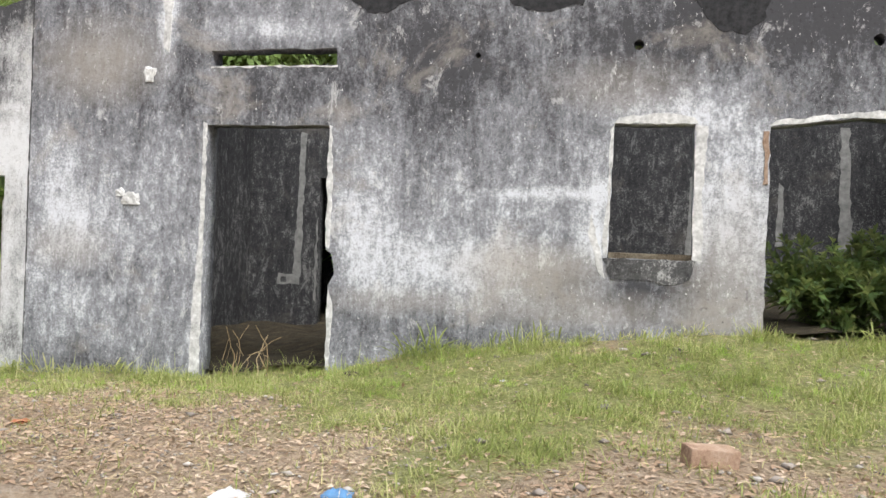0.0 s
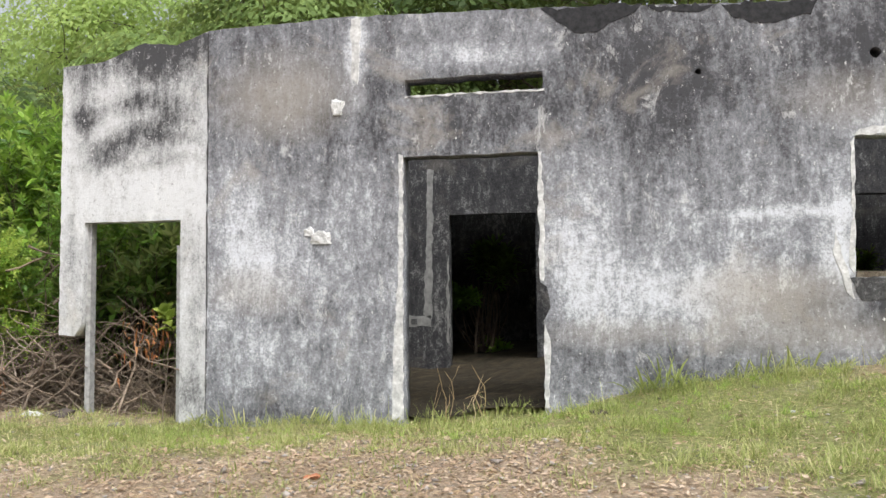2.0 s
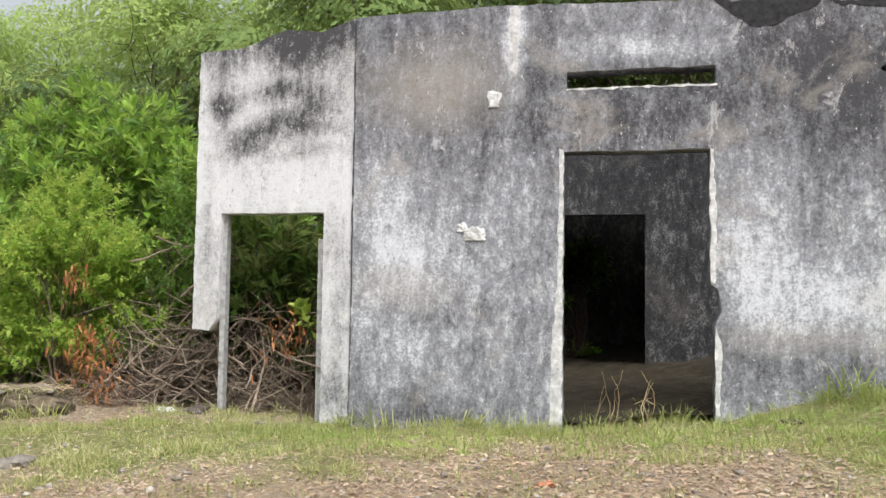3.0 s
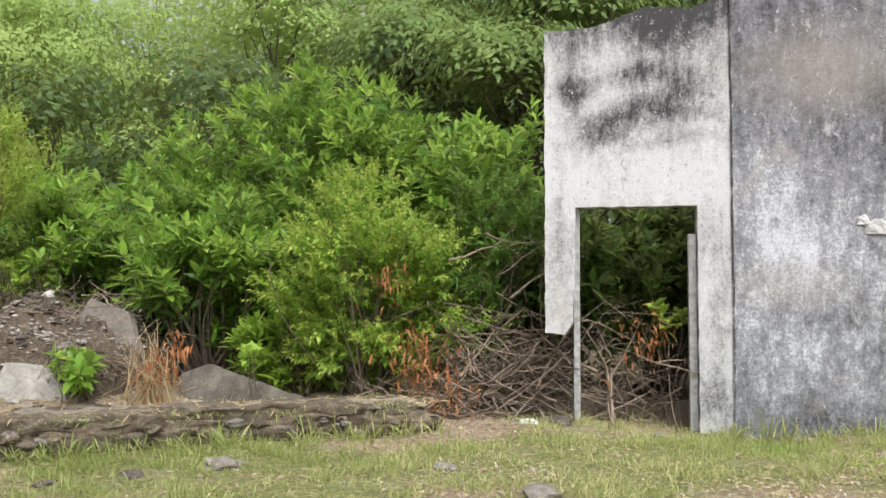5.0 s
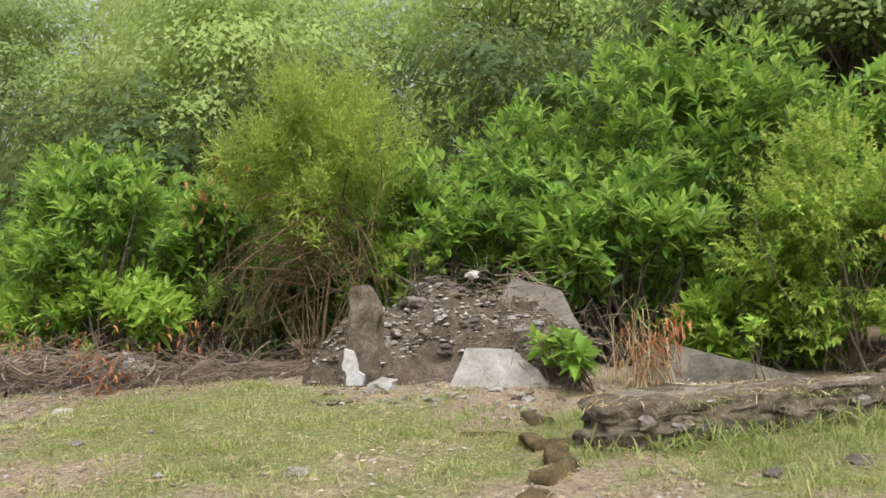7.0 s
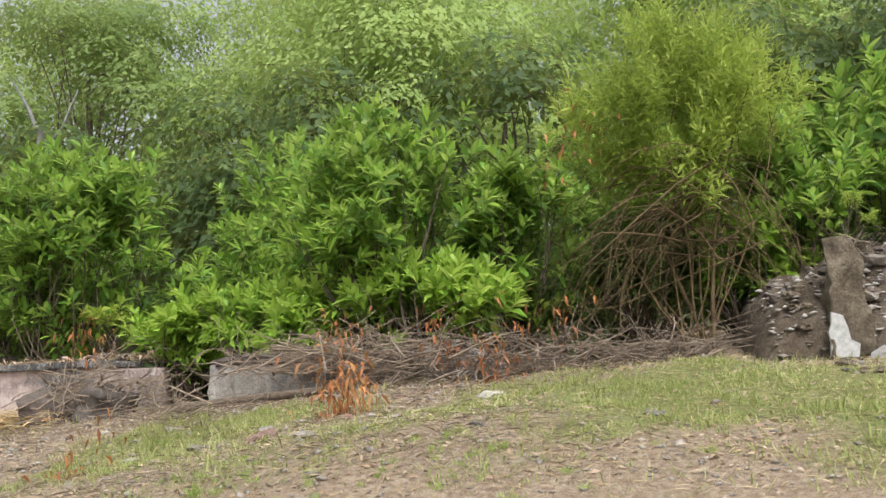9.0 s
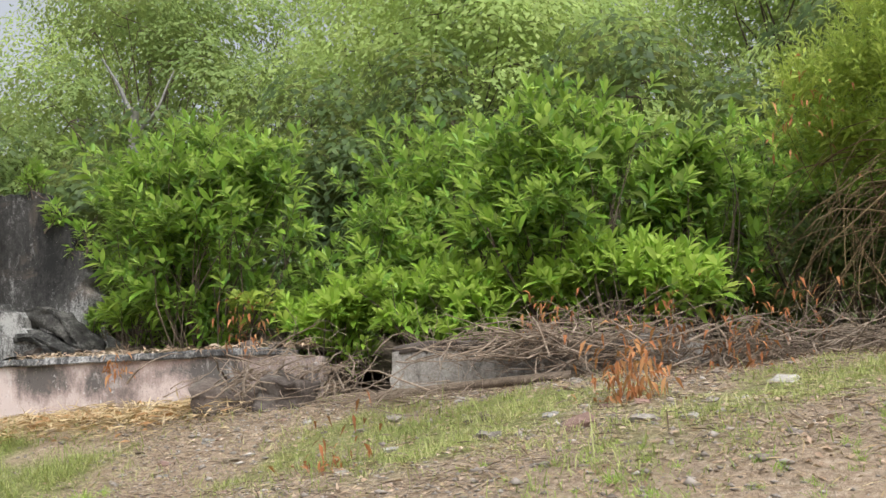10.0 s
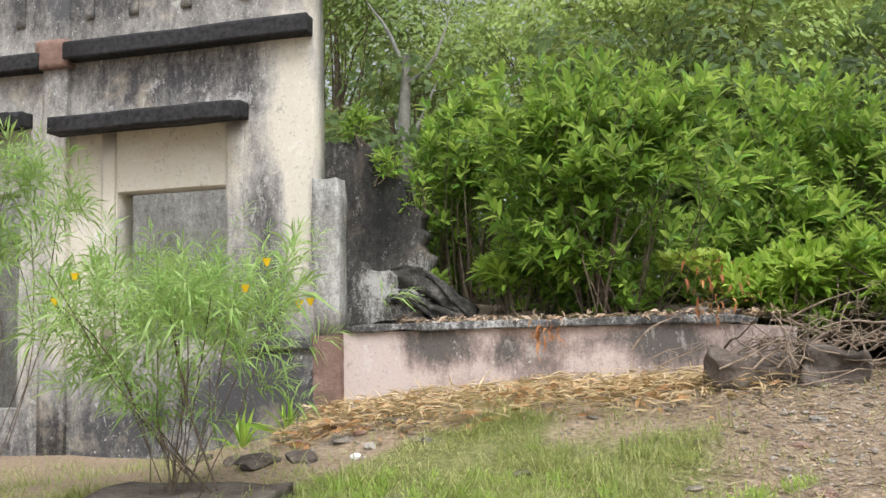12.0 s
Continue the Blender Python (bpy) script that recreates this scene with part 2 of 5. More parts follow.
REDCLAY = rough_stuff("red plaster", (0.15, 0.1, 0.085), (0.26, 0.17, 0.145), (0.36, 0.26, 0.23), 7)
EARTH = rough_stuff("rubble earth", (0.05, 0.038, 0.028), (0.12, 0.095, 0.07), (0.24, 0.2, 0.165), 9, 1.0)
SOOT = plain("soot-black mould", (0.03, 0.03, 0.033), 0.95, 0, 0.6, 18)
BARK = rough_stuff("bark", (0.06, 0.05, 0.04), (0.14, 0.11, 0.085), (0.24, 0.2, 0.165), 14)
GREYBARK = rough_stuff("pale grey bark", (0.13, 0.13, 0.12), (0.24, 0.24, 0.225), (0.36, 0.36, 0.34), 9, 0.5)
TWIG = rough_stuff("dead twig", (0.12, 0.09, 0.07), (0.24, 0.19, 0.15), (0.4, 0.34, 0.28), 10, 0.3)
KERB = rough_stuff("weathered masonry", (0.06, 0.048, 0.035), (0.16, 0.13, 0.095), (0.32, 0.28, 0.22), 8, 1.0)
BROWNSTEM = rough_stuff("brown stem", (0.05, 0.035, 0.018), (0.13, 0.092, 0.05), (0.25, 0.185, 0.1), 10, 0.2)
STRAW = leafy("dry straw", (0.3, 0.21, 0.11), (0.5, 0.38, 0.22), (0.64, 0.53, 0.36), 0.8, 0.15)
DEADLEAF = leafy("dead leaf", (0.24, 0.11, 0.045), (0.42, 0.23, 0.11), (0.6, 0.43, 0.26), 0.8, 0.25)
PALELEAF = leafy("faded dead leaf", (0.25, 0.165, 0.11), (0.42, 0.3, 0.22), (0.6, 0.49, 0.39), 0.85, 0.15)
RUST = leafy("rust-red dead leaf", (0.16, 0.05, 0.02), (0.34, 0.12, 0.045), (0.5, 0.27, 0.12), 0.8, 0.2)
FLAKES = leafy("dry crumbs", (0.15, 0.105, 0.075), (0.38, 0.285, 0.2), (0.52, 0.44, 0.35), 0.9, 0.05)
GRASS = leafy("grass blade", (0.13, 0.19, 0.045), (0.28, 0.33, 0.1), (0.53, 0.49, 0.27), 0.6, 0.35)
LEAF = leafy("broad leaf", (0.1, 0.22, 0.025), (0.2, 0.38, 0.045), (0.38, 0.56, 0.09), 0.4, 0.45)
SMALLLEAF = leafy("small leaf", (0.15, 0.25, 0.03), (0.29, 0.4, 0.06), (0.45, 0.54, 0.12), 0.5, 0.48)
# Yellow-green leaf colour, lightened to carry the haze over the far trees.
HAZYLEAF = leafy("tree leaf", (0.15, 0.25, 0.07), (0.33, 0.45, 0.14), (0.48, 0.56, 0.21), 0.75, 0.45, 0.14)
MIDLEAF = leafy("deep green tree leaf", (0.08, 0.14, 0.04), (0.18, 0.27, 0.08), (0.32, 0.41, 0.14), 0.7, 0.42, 0.16)
YOUNGLEAF = leafy("young leaf", (0.16, 0.3, 0.03), (0.3, 0.48, 0.06), (0.46, 0.62, 0.13), 0.45, 0.5)
# Older leaves run darker; the crown's inner shade is painted into this tone too.
SHADEDOLDLEAF = leafy("old leaf with inner shade in its tone", (0.035, 0.1, 0.014), (0.085, 0.2, 0.025), (0.15, 0.29, 0.045), 0.38, 0.42)
# Darkened copy of the leaf colour: shade under crowns and behind walls is painted in.
DARKSHADELEAF = leafy("shade-darkened leaf", (0.025, 0.055, 0.018), (0.06, 0.11, 0.03), (0.12, 0.19, 0.05), 0.6, 0.4)
FEATHER = leafy("narrow leaf", (0.13, 0.26, 0.06), (0.25, 0.42, 0.12), (0.42, 0.56, 0.24), 0.5, 0.4)
LUSH = leafy("fresh grass", (0.17, 0.31, 0.05), (0.31, 0.47, 0.09), (0.47, 0.57, 0.17), 0.55, 0.4)
YELLOW = plain("yellow petal", (0.8, 0.55, 0.02), 0.6)


def ground_mat():
    m, t, b = nodes_of("grassy earth", 0.95)
    p = coords(t)
    big, mid = noise_of(t, p, 0.7, 5, 0.6, 0.6), noise_of(t, p, 3.5, 6, 0.65, 0.4)
    fine, grit = noise_of(t, p, 28, 6, 0.7), noise_of(t, p, 90, 3, 0.6)
    earth = ramp(t, fine, (0.3, (0.2, 0.145, 0.1)), (0.5, (0.35, 0.265, 0.19)), (0.68, (0.48, 0.39, 0.3)))
    turf = ramp(t, fine, (0.3, (0.085, 0.105, 0.03)), (0.52, (0.21, 0.235, 0.075)), (0.7, (0.36, 0.34, 0.16)))
    at = t.nodes.new("ShaderNodeAttribute")
    at.attribute_name = "turf"
    f = maths(t, "ADD", maths(t, "MULTIPLY", big, 0.35), maths(t, "MULTIPLY", mid, 0.35))
    f = maths(t, "ADD", f, maths(t, "MULTIPLY", at.outputs["Fac"], 0.5))
    col = mix(t, earth, turf, ramp(t, f, (0.54, (0, 0, 0)), (0.78, (0.9, 0.9, 0.9))))
    col = mix(t, col, (0.34, 0.3, 0.26), ramp(t, maths(t, "MULTIPLY", grit, mid), (0.3, (0, 0, 0)), (0.4, (0.6, 0.6, 0.6))))
    t.links.new(col, b.inputs["Base Color"])
    bump(t, b, maths(t, "ADD", fine, grit), 0.9, 0.03)
    return m


GROUND = ground_mat()


# ---- builders ----
def link_mesh(name, bm, mat, parent=None):
    me = bpy.data.meshes.new(name)
    for f in bm.faces:
        f.smooth = len(bm.faces) > 150 and len(f.verts) == 4
    bm.to_mesh(me)
    bm.free()
    me.materials.append(mat)
    ob = new(name, me)
    if parent:
        ob.parent = parent
    return ob


def part(name, bm, mat, parent, label=""):
    return tagged(link_mesh(name, bm, mat, parent), label)


def raw(name, verts, faces, mat, parent=None, label="", smooth=False):
    """One mesh from arrays of corners and faces of one size."""
    me = bpy.data.meshes.new(name)
    verts, faces = np.asarray(verts, dtype=np.float32), np.asarray(faces, dtype=np.int32)
    k = faces.shape[1]
    me.vertices.add(len(verts))
    me.vertices.foreach_set("co", verts.ravel())
    me.loops.add(faces.size)
    me.loops.foreach_set("vertex_index", faces.ravel())
    me.polygons.add(len(faces))
    me.polygons.foreach_set("loop_start", np.arange(0, faces.size, k, dtype=np.int32))
    me.polygons.foreach_set("loop_total", np.full(len(faces), k, dtype=np.int32))
    me.update(calc_edges=True)
    me.materials.append(mat)
    if smooth:
        me.shade_smooth()
    ob = new(name, me)
    if parent:
        ob.parent = parent
    return tagged(ob, label)


def empty(name, place=(0, 0, 0), label="", category="", group="", kind=""):
    ob = new(name)
    ob.empty_display_size = 0.1
    ob.location = place
    return tagged(ob, label, category, group, kind)


def ragged(points, step, wobble, rng, closed=True):
    """The outline walked in steps, each corner pushed a little aside."""
    out = []
    n = len(points)
    for i in range(n if closed else n - 1):
        a, b = np.array(points[i], float), np.array(points[(i + 1) % n], float)
        k = max(1, int(np.linalg.norm(b - a) / step))
        for j in range(k):
            q = a + (b - a) * j / k
            out.append(tuple(q + rng.uniform(-wobble, wobble, 2) * (1.0 if j else 0.4)))
    if not closed:
        out.append(tuple(points[-1]))
    return out


def panel(name, outer, holes, y, thick, mat, parent=None, label="", step=0.07, wobble=0.007, seed=1, flip=False):
    """A broken wall: an outline in x and z with ragged openings, given its thickness along y."""
    rng = np.random.default_rng(seed)
    bm = bmesh.new()
    edges = []
    for loop in (outer, *holes):
        vs = [bm.verts.new((q[0], y, q[1])) for q in ragged(loop, step, wobble, rng)]
        edges += [bm.edges.new((vs[i], vs[(i + 1) % len(vs)])) for i in range(len(vs))]
    bmesh.ops.triangle_fill(bm, use_beauty=True, use_dissolve=False, edges=edges)
    made = bmesh.ops.extrude_face_region(bm, geom=bm.faces[:])
    for v in (g for g in made["geom"] if isinstance(g, bmesh.types.BMVert)):
        v.co.y += thick
    bmesh.ops.recalc_face_normals(bm, faces=bm.faces[:])
    return tagged(link_mesh(name, bm, mat, parent), label)


def block_bm(size, bevel=0.01, wobble=0.0, seed=0, cuts=0, top=1.0):
    """A worn block on z = 0: bevelled, uneven, its top drawn in by the factor."""
    bm = bmesh.new()
    bmesh.ops.create_cube(bm, size=1)
    for v in bm.verts:
        k = top if v.co.z > 0 else 1.0
        v.co = Vector((v.co.x * size[0] * k, v.co.y * size[1] * k, (v.co.z + 0.5) * size[2]))
    if cuts:
        bmesh.ops.subdivide_edges(bm, edges=bm.edges[:], cuts=cuts, use_grid_fill=True)
    elif bevel:
        bmesh.ops.bevel(bm, geom=bm.edges[:], offset=bevel, segments=2, affect="EDGES", profile=0.6)
    if wobble:
        for v in bm.verts:
            v.co += Vector(noise.noise_vector(v.co * 3.1 + Vector((seed * 7.3, seed, 0)))) * wobble
            v.co += Vector(noise.noise_vector(v.co * 11 + Vector((seed * 3.3, seed, 0)))) * wobble * 0.4
    return bm


def bar_bm(size, seed, nx=40, n=4, rough=0.03, fine=0.015):
    """A long worn bar on z = 0, its faces uneven, its ends broken off low."""
    bm = bmesh.new()
    bmesh.ops.create_cube(bm, size=1)
    for axis, cuts in ((0, nx), (1, n), (2, n)):
        es = [e for e in bm.edges if abs((e.verts[0].co - e.verts[1].co).normalized()[axis]) > 0.9]
        bmesh.ops.subdivide_edges(bm, edges=es, cuts=cuts, use_grid_fill=True)
    off = Vector((seed * 3.7, seed * 1.9, 0))
    for v in bm.verts:
        end = max(0.0, abs(v.co.x) * 2 - 0.9) / 0.1
        v.co = Vector((v.co.x * size[0], v.co.y * size[1] * (1 - 0.25 * end), (v.co.z + 0.5) * size[2] * (1 - 0.4 * end)))
        q = Vector((v.co.x * 0.5, v.co.y, v.co.z * 2.2)) + off
        v.co += Vector(noise.noise_vector(q * 3.3)) * rough + Vector(noise.noise_vector(q * 9.0)) * fine + Vector(noise.noise_vector(q * 27.0)) * fine * 0.5
    return bm


def stone_bm(size, seed, detail=3):
    """A lump of broken stone, its base at z = 0."""
    bm = bmesh.new()
    bmesh.ops.create_icosphere(bm, subdivisions=detail, radius=0.5)
    off = Vector((seed * 5.7, seed * 1.3, seed * 2.9))
    for v in bm.verts:
        n = v.co.normalized()
        k = max(abs(n.x), abs(n.y), abs(n.z))
        v.co = n * (0.5 / (0.45 + 0.55 * k)) * 1.0
        v.co *= 0.78 + 0.5 * noise.noise(n * 1.6 + off) + 0.14 * noise.noise(n * 4.5 + off)
        v.co = Vector((v.co.x * size[0], v.co.y * size[1], max(v.co.z, -0.3) * size[2]))
    low = min(v.co.z for v in bm.verts)
    for v in bm.verts:
        v.co.z -= low
    return bm


def tubes(paths, sides=5):
    """Corners and faces of tapered tubes; a path is a list of (point, radius)."""
    V, Fc = [], []
    for path in paths:
        start = len(V)
        pts = [Vector(p) for p, _ in path]
        for i, (p, r) in enumerate(path):
            d = (pts[min(i + 1, len(pts) - 1)] - pts[max(i - 1, 0)]).normalized()
            u = d.orthogonal().normalized()
            w = d.cross(u)
            for s in range(sides):
                a = 2 * math.pi * s / sides
                V.append(tuple(pts[i] + (u * math.cos(a) + w * math.sin(a)) * r))
        for i in range(len(path) - 1):
            for s in range(sides):
                a, b = start + i * sides + s, start + i * sides + (s + 1) % sides
                Fc.append((a, b, b + sides, a + sides))
    return V, Fc


def bent_path(rng, a, b, r0, r1, bow=0.15, n=5, sag=0.0):
    a, b = np.array(a, float), np.array(b, float)
    off = rng.normal(0, bow, 3) * np.linalg.norm(b - a)
    out = []
    for i in range(n + 1):
        f = i / n
        p = a + (b - a) * f + off * math.sin(math.pi * f) + rng.normal(0, bow * 0.1, 3) * (0 < i < n)
        p[2] += sag * math.sin(math.pi * f)
        out.append((tuple(p), r0 + (r1 - r0) * f))
    return out


def leaves(rng, pos, axis, length, width, droop=0.25):
    """Arrays for leaves of four triangles, folded along the rib: base, both sides, tip; pos and axis are (n, 3)."""
    n = len(pos)
    axis = axis / (np.linalg.norm(axis, axis=1, keepdims=True) + 1e-9)
    up = np.array([0, 0, 1.0]) + rng.normal(0, 0.45, (n, 3))
    side = np.cross(axis, up)
    side /= np.linalg.norm(side, axis=1, keepdims=True) + 1e-9
    nrm = np.cross(side, axis)
    L = (length * rng.uniform(0.6, 1.15, n))[:, None]
    W = L * width
    mid = pos + axis * L * 0.45 + nrm * L * 0.03
    tip = pos + axis * L - np.array([0, 0, 1.0]) * L * droop
    lft, rgt = mid + side * W * 0.5 + nrm * W * 0.18, mid - side * W * 0.5 + nrm * W * 0.18
    V = np.stack([pos, lft, mid, rgt, tip], 1).reshape(-1, 3)
    b = np.arange(n)[:, None] * 5
    T = np.concatenate([b + np.array([q]) for q in ((0, 2, 1), (0, 3, 2), (1, 2, 4), (2, 3, 4))], 1).reshape(-1, 3)
    return V, T


def leaflets(rng, pos, axis, length, width, facing):
    """Arrays for far leaves of two triangles folded along the rib."""
    n = len(pos)
    axis = axis / (np.linalg.norm(axis, axis=1, keepdims=True) + 1e-9)
    side = np.cross(axis, facing)
    side /= np.linalg.norm(side, axis=1, keepdims=True) + 1e-9
    L = (length * rng.uniform(0.6, 1.2, n))[:, None]
    mid = pos + axis * L * 0.45
    V = np.stack([pos, mid + side * L * width * 0.5, pos + axis * L - np.array([0, 0, 0.12]) * L, mid - side * L * width * 0.5], 1).reshape(-1, 3)
    b = np.arange(n)[:, None] * 4
    return V, np.concatenate([b + np.array([q]) for q in ((0, 2, 1), (0, 3, 2))], 1).reshape(-1, 3)


# ---- ground ----
def ground_z(x, y):
    """The lie of the land: up against the walls, down towards the lane."""
    x, y = np.asarray(x, float), np.asarray(y, float)
    at_wall = np.interp(x, (-60, -24, -23.2, -22.2, -21.6, -19.7, -17.5, -15.5, -13, -11.5, -9, -5.2, -3.6, -2.4, -1.4, -0.5, 0.6, 3, 40),
                        (-0.6, -0.34, -0.32, -0.12, 0.1, 0.28, 0.36, 0.5, 0.62, 0.62, 0.55, 0.42, 0.44, 0.59, 0.81, 0.93, 1.05, 1.05, 1.2))
    near = np.interp(x, (-60, -22, -19.5, -17.8, -16.5, -15.5, -14, -12.5, -11, -8.4, -6.6, -3.5, -1.9, -0.1, 3, 40),
                     (-0.9, -0.14, -0.1, -0.04, 0.2, 0.38, 0.47, 0.48, 0.43, 0.48, 0.45, 0.54, 0.62, 0.73, 0.8, 1.0))
    lane = np.interp(x, (-60, -20, -10, 0, 40), (-1.4, -0.5, -0.08, 0.36, 1.4))
    f = np.clip((y - 4.7) / 2.0, 0, 1)
    z = near + (at_wall - near) * f * f * (3 - 2 * f)
    g = np.clip((4.7 - y) / 4.2, 0, 1)
    z = z + (lane - near) * g * g * (3 - 2 * g)
    z = z + np.clip(y - 7.2, 0, 60) * 0.03
    return z + 0.02 * np.sin(x * 2.3 + 0.7 * y) * np.sin(y * 1.9 - 0.4 * x) + 0.012 * np.sin(x * 6.1) * np.sin(y * 5.3 + x)


def turf(x, y):
    """How thickly grass grows, 0 to 1: along the walls, thin on the trodden strip, bare by the rubble, rank at the far end."""
    x, y = np.asarray(x, float), np.asarray(y, float)
    edge = np.interp(x, (-26, -20, -18, -15.5, -14, -10, -6, -4.5, -2.5, 0, 4), (3.2, 3.2, 4.8, 4.2, 3.4, 3.2, 3.4, 4.8, 4.5, 3.3, 3.1))
    far = np.interp(x, (-26, -22, -20, -18.5, -15.5, -13, -11, -8, -6.5, -5.4, 4), (4.5, 5.4, 6.2, 6.0, 6.2, 6.6, 6.2, 5.8, 6.5, 7.2, 7.2))
    wave = 0.5 * np.sin(x * 1.7 + 0.8 * y) + 0.4 * np.sin(x * 4.3 - y * 2.1) + 0.3 * np.sin(x * 2.9 + 4 * np.sin(y * 1.3)) * np.sin(y * 5.1 + x) + 0.2 * np.sin(x * 9.7 + y * 3) * np.sin(y * 8.3 - x * 2)
    return np.clip((y - edge + wave) / 1.7 + 0.2, 0, 1) * np.clip((far - y + wave * 0.6) / 0.8 + 0.2, 0, 1)


def ground_sheet():
    xs = np.concatenate([np.linspace(-900, -60, 8)[:-1], np.linspace(-60, -27, 18)[:-1], np.arange(-27, 4, 0.1), np.linspace(4, 60, 24), np.linspace(60, 900, 8)[1:]])
    ys = np.concatenate([np.linspace(-900, -30, 7)[:-1], np.linspace(-30, 2, 14)[:-1], np.arange(2, 9, 0.1), np.linspace(9, 60, 28), np.linspace(60, 900, 8)[1:]])
    X, Y = np.meshgrid(xs, ys)
    Z = ground_z(np.clip(X, -60, 40), np.clip(Y, -30, 60))
    V = np.stack([X, Y, Z], -1).reshape(-1, 3)
    k = len(xs)
    i = (np.arange(len(ys) - 1)[:, None] * k + np.arange(k - 1)[None]).ravel()
    ob = raw("ground", V, np.stack([i, i + 1, i + k + 1, i + k], 1), GROUND, smooth=True)
    cover = ob.data.attributes.new("turf", "FLOAT", "POINT")
    cover.data.foreach_set("value", turf(V[:, 0], V[:, 1]).astype(np.float32))
    return ob


tagged(ground_sheet(), "rough sloping ground of sparse grass, earth and gravel", "ground", kind="structure")

# ---- ruined house ----
FRONT = 6.67


def ring(x, z, r, n=9):
    return [(x + r * math.cos(2 * math.pi * i / n), z + r * math.sin(2 * math.pi * i / n)) for i in range(n)]


def chip(name, outline, y, mat, parent, label="", proud=0.006, seed=1, step=0.05, wobble=0.012):
    """A thin uneven skin of plaster lying on a wall face."""
    return panel(name, outline, [], y - proud, proud + 0.004, mat, parent, label, step, wobble, seed)


def ruined_house():
    front = panel("wall_front", [(-5.29, 0.1), (3.4, 0.5), (3.4, 3.74), (1.6, 3.7), (0.2, 3.72), (-0.6, 3.69), (-2.3, 3.78), (-3.98, 3.83), (-5.29, 3.8)],
                  [[(-3.56, 0.3), (-2.43, 0.3), (-2.42, 1.3), (-2.37, 1.4), (-2.4, 1.56), (-2.45, 1.6), (-2.455, 2.63), (-3.56, 2.63)],
                   [(-3.537, 3.13), (-2.413, 3.13), (-2.413, 3.27), (-3.537, 3.27)],
                   [(-0.16, 1.61), (0.48, 1.61), (0.47, 2.65), (-0.13, 2.65)],
                   [(1.0, 0.6), (2.35, 0.6), (2.35, 2.68), (1.6, 2.7), (1.01, 2.63)],
                   ring(0.03, 3.262, 0.042), ring(-1.225, 3.195, 0.026, 7), ring(1.74, 3.27, 0.045)], FRONT, 0.2, MOULD, seed=3)
    tagged(front, "grey mould-streaked plaster front wall with empty openings", "wall", kind="structure")
    lime = (("jamb_edge", [(-3.66, 0.5), (-3.558, 0.5), (-3.556, 2.64), (-3.59, 2.66), (-3.6, 1.7), (-3.635, 1.2)]),
            ("jamb_edge", [(-2.455, 1.62), (-2.42, 1.6), (-2.41, 2.1), (-2.43, 2.62), (-2.455, 2.63)]),
            ("jamb_edge", [(-2.425, 0.62), (-2.39, 0.62), (-2.375, 1.1), (-2.42, 1.3)]),
            ("sill_edge", [(-3.54, 3.118), (-2.4, 3.118), (-2.4, 3.13), (-3.54, 3.13)]),
            ("jamb_edge", [(0.475, 1.62), (0.55, 1.6), (0.535, 2.1), (0.56, 2.63), (0.472, 2.64)]),
            ("jamb_edge", [(-0.2, 1.7), (-0.162, 1.62), (-0.132, 2.64), (-0.165, 2.6), (-0.165, 2.1)]),
            ("head_edge", [(-0.14, 2.655), (0.49, 2.655), (0.46, 2.7), (0.2, 2.735), (-0.1, 2.7)]),
            ("jamb_edge", [(-0.29, 1.95), (-0.2, 1.62), (-0.17, 1.45), (-0.22, 1.5), (-0.31, 1.8)]),
            ("head_edge", [(1.0, 2.635), (1.6, 2.702), (2.3, 2.69), (2.3, 2.75), (1.7, 2.745), (1.05, 2.68)]),
            ("plaster_drip", [(-3.99, 3.3), (-3.94, 3.25), (-3.91, 3.81), (-4.0, 3.81)]))
    for i, (nm, line) in enumerate(lime):
        chip(nm, line, FRONT, LIME, front, "flaking white lime", 0.005, 40 + i, 0.05, 0.009)
    for i, line in enumerate(([(-2.42, 3.77), (-1.95, 3.78), (-1.62, 3.75), (-1.75, 3.66), (-1.98, 3.56), (-2.1, 3.55), (-2.25, 3.64)],
                              [(-1.6, 3.74), (-1.1, 3.71), (-1.2, 3.65), (-1.5, 3.68)], [(-1.05, 3.71), (-0.35, 3.69), (-0.4, 3.58), (-0.7, 3.53), (-0.95, 3.58)],
                              [(0.35, 3.71), (1.0, 3.71), (0.95, 3.45), (0.8, 3.32), (0.62, 3.36), (0.5, 3.5)])):
        chip("bare_patch", line, FRONT, SOOT, front, "black ragged patch of lost plaster", 0.004, 70 + i, 0.045, 0.02)
    chip("bare_patch", [(-0.2, 1.61), (0.5, 1.61), (0.46, 1.46), (0.3, 1.42), (0.1, 1.45), (-0.12, 1.44)], FRONT, BLACKENED, front, "black rotten plaster under the sill", 0.006, 80)
    chip("bare_brick", [(0.965, 2.2), (1.0, 2.2), (1.0, 2.6), (0.96, 2.6)], FRONT, BRICK, front, "bare red brick edge", 0.008, 81)
    chip("crack", [(-5.292, 0.5), (-5.284, 0.5), (-5.278, 1.6), (-5.284, 3.78), (-5.292, 3.78)], FRONT, BLACKENED, front, "dark joint between two plasters", 0.004, 82, 0.08, 0.006)
    for k, (x, z, w, h) in enumerate(((-4.12, 3.0, 0.13, 0.2), (-4.26, 1.93, 0.2, 0.14), (-4.36, 2.0, 0.1, 0.09))):
        bm = stone_bm((w, 0.035, h), k + 31, 3)
        bmesh.ops.translate(bm, verts=bm.verts[:], vec=(x, FRONT - 0.004, z))
        part("plaster_dab", bm, LIME, front, "pale lump of plaster")
    sill = block_bm((0.62, 0.2, 0.05), 0, 0.012, 3, 4)
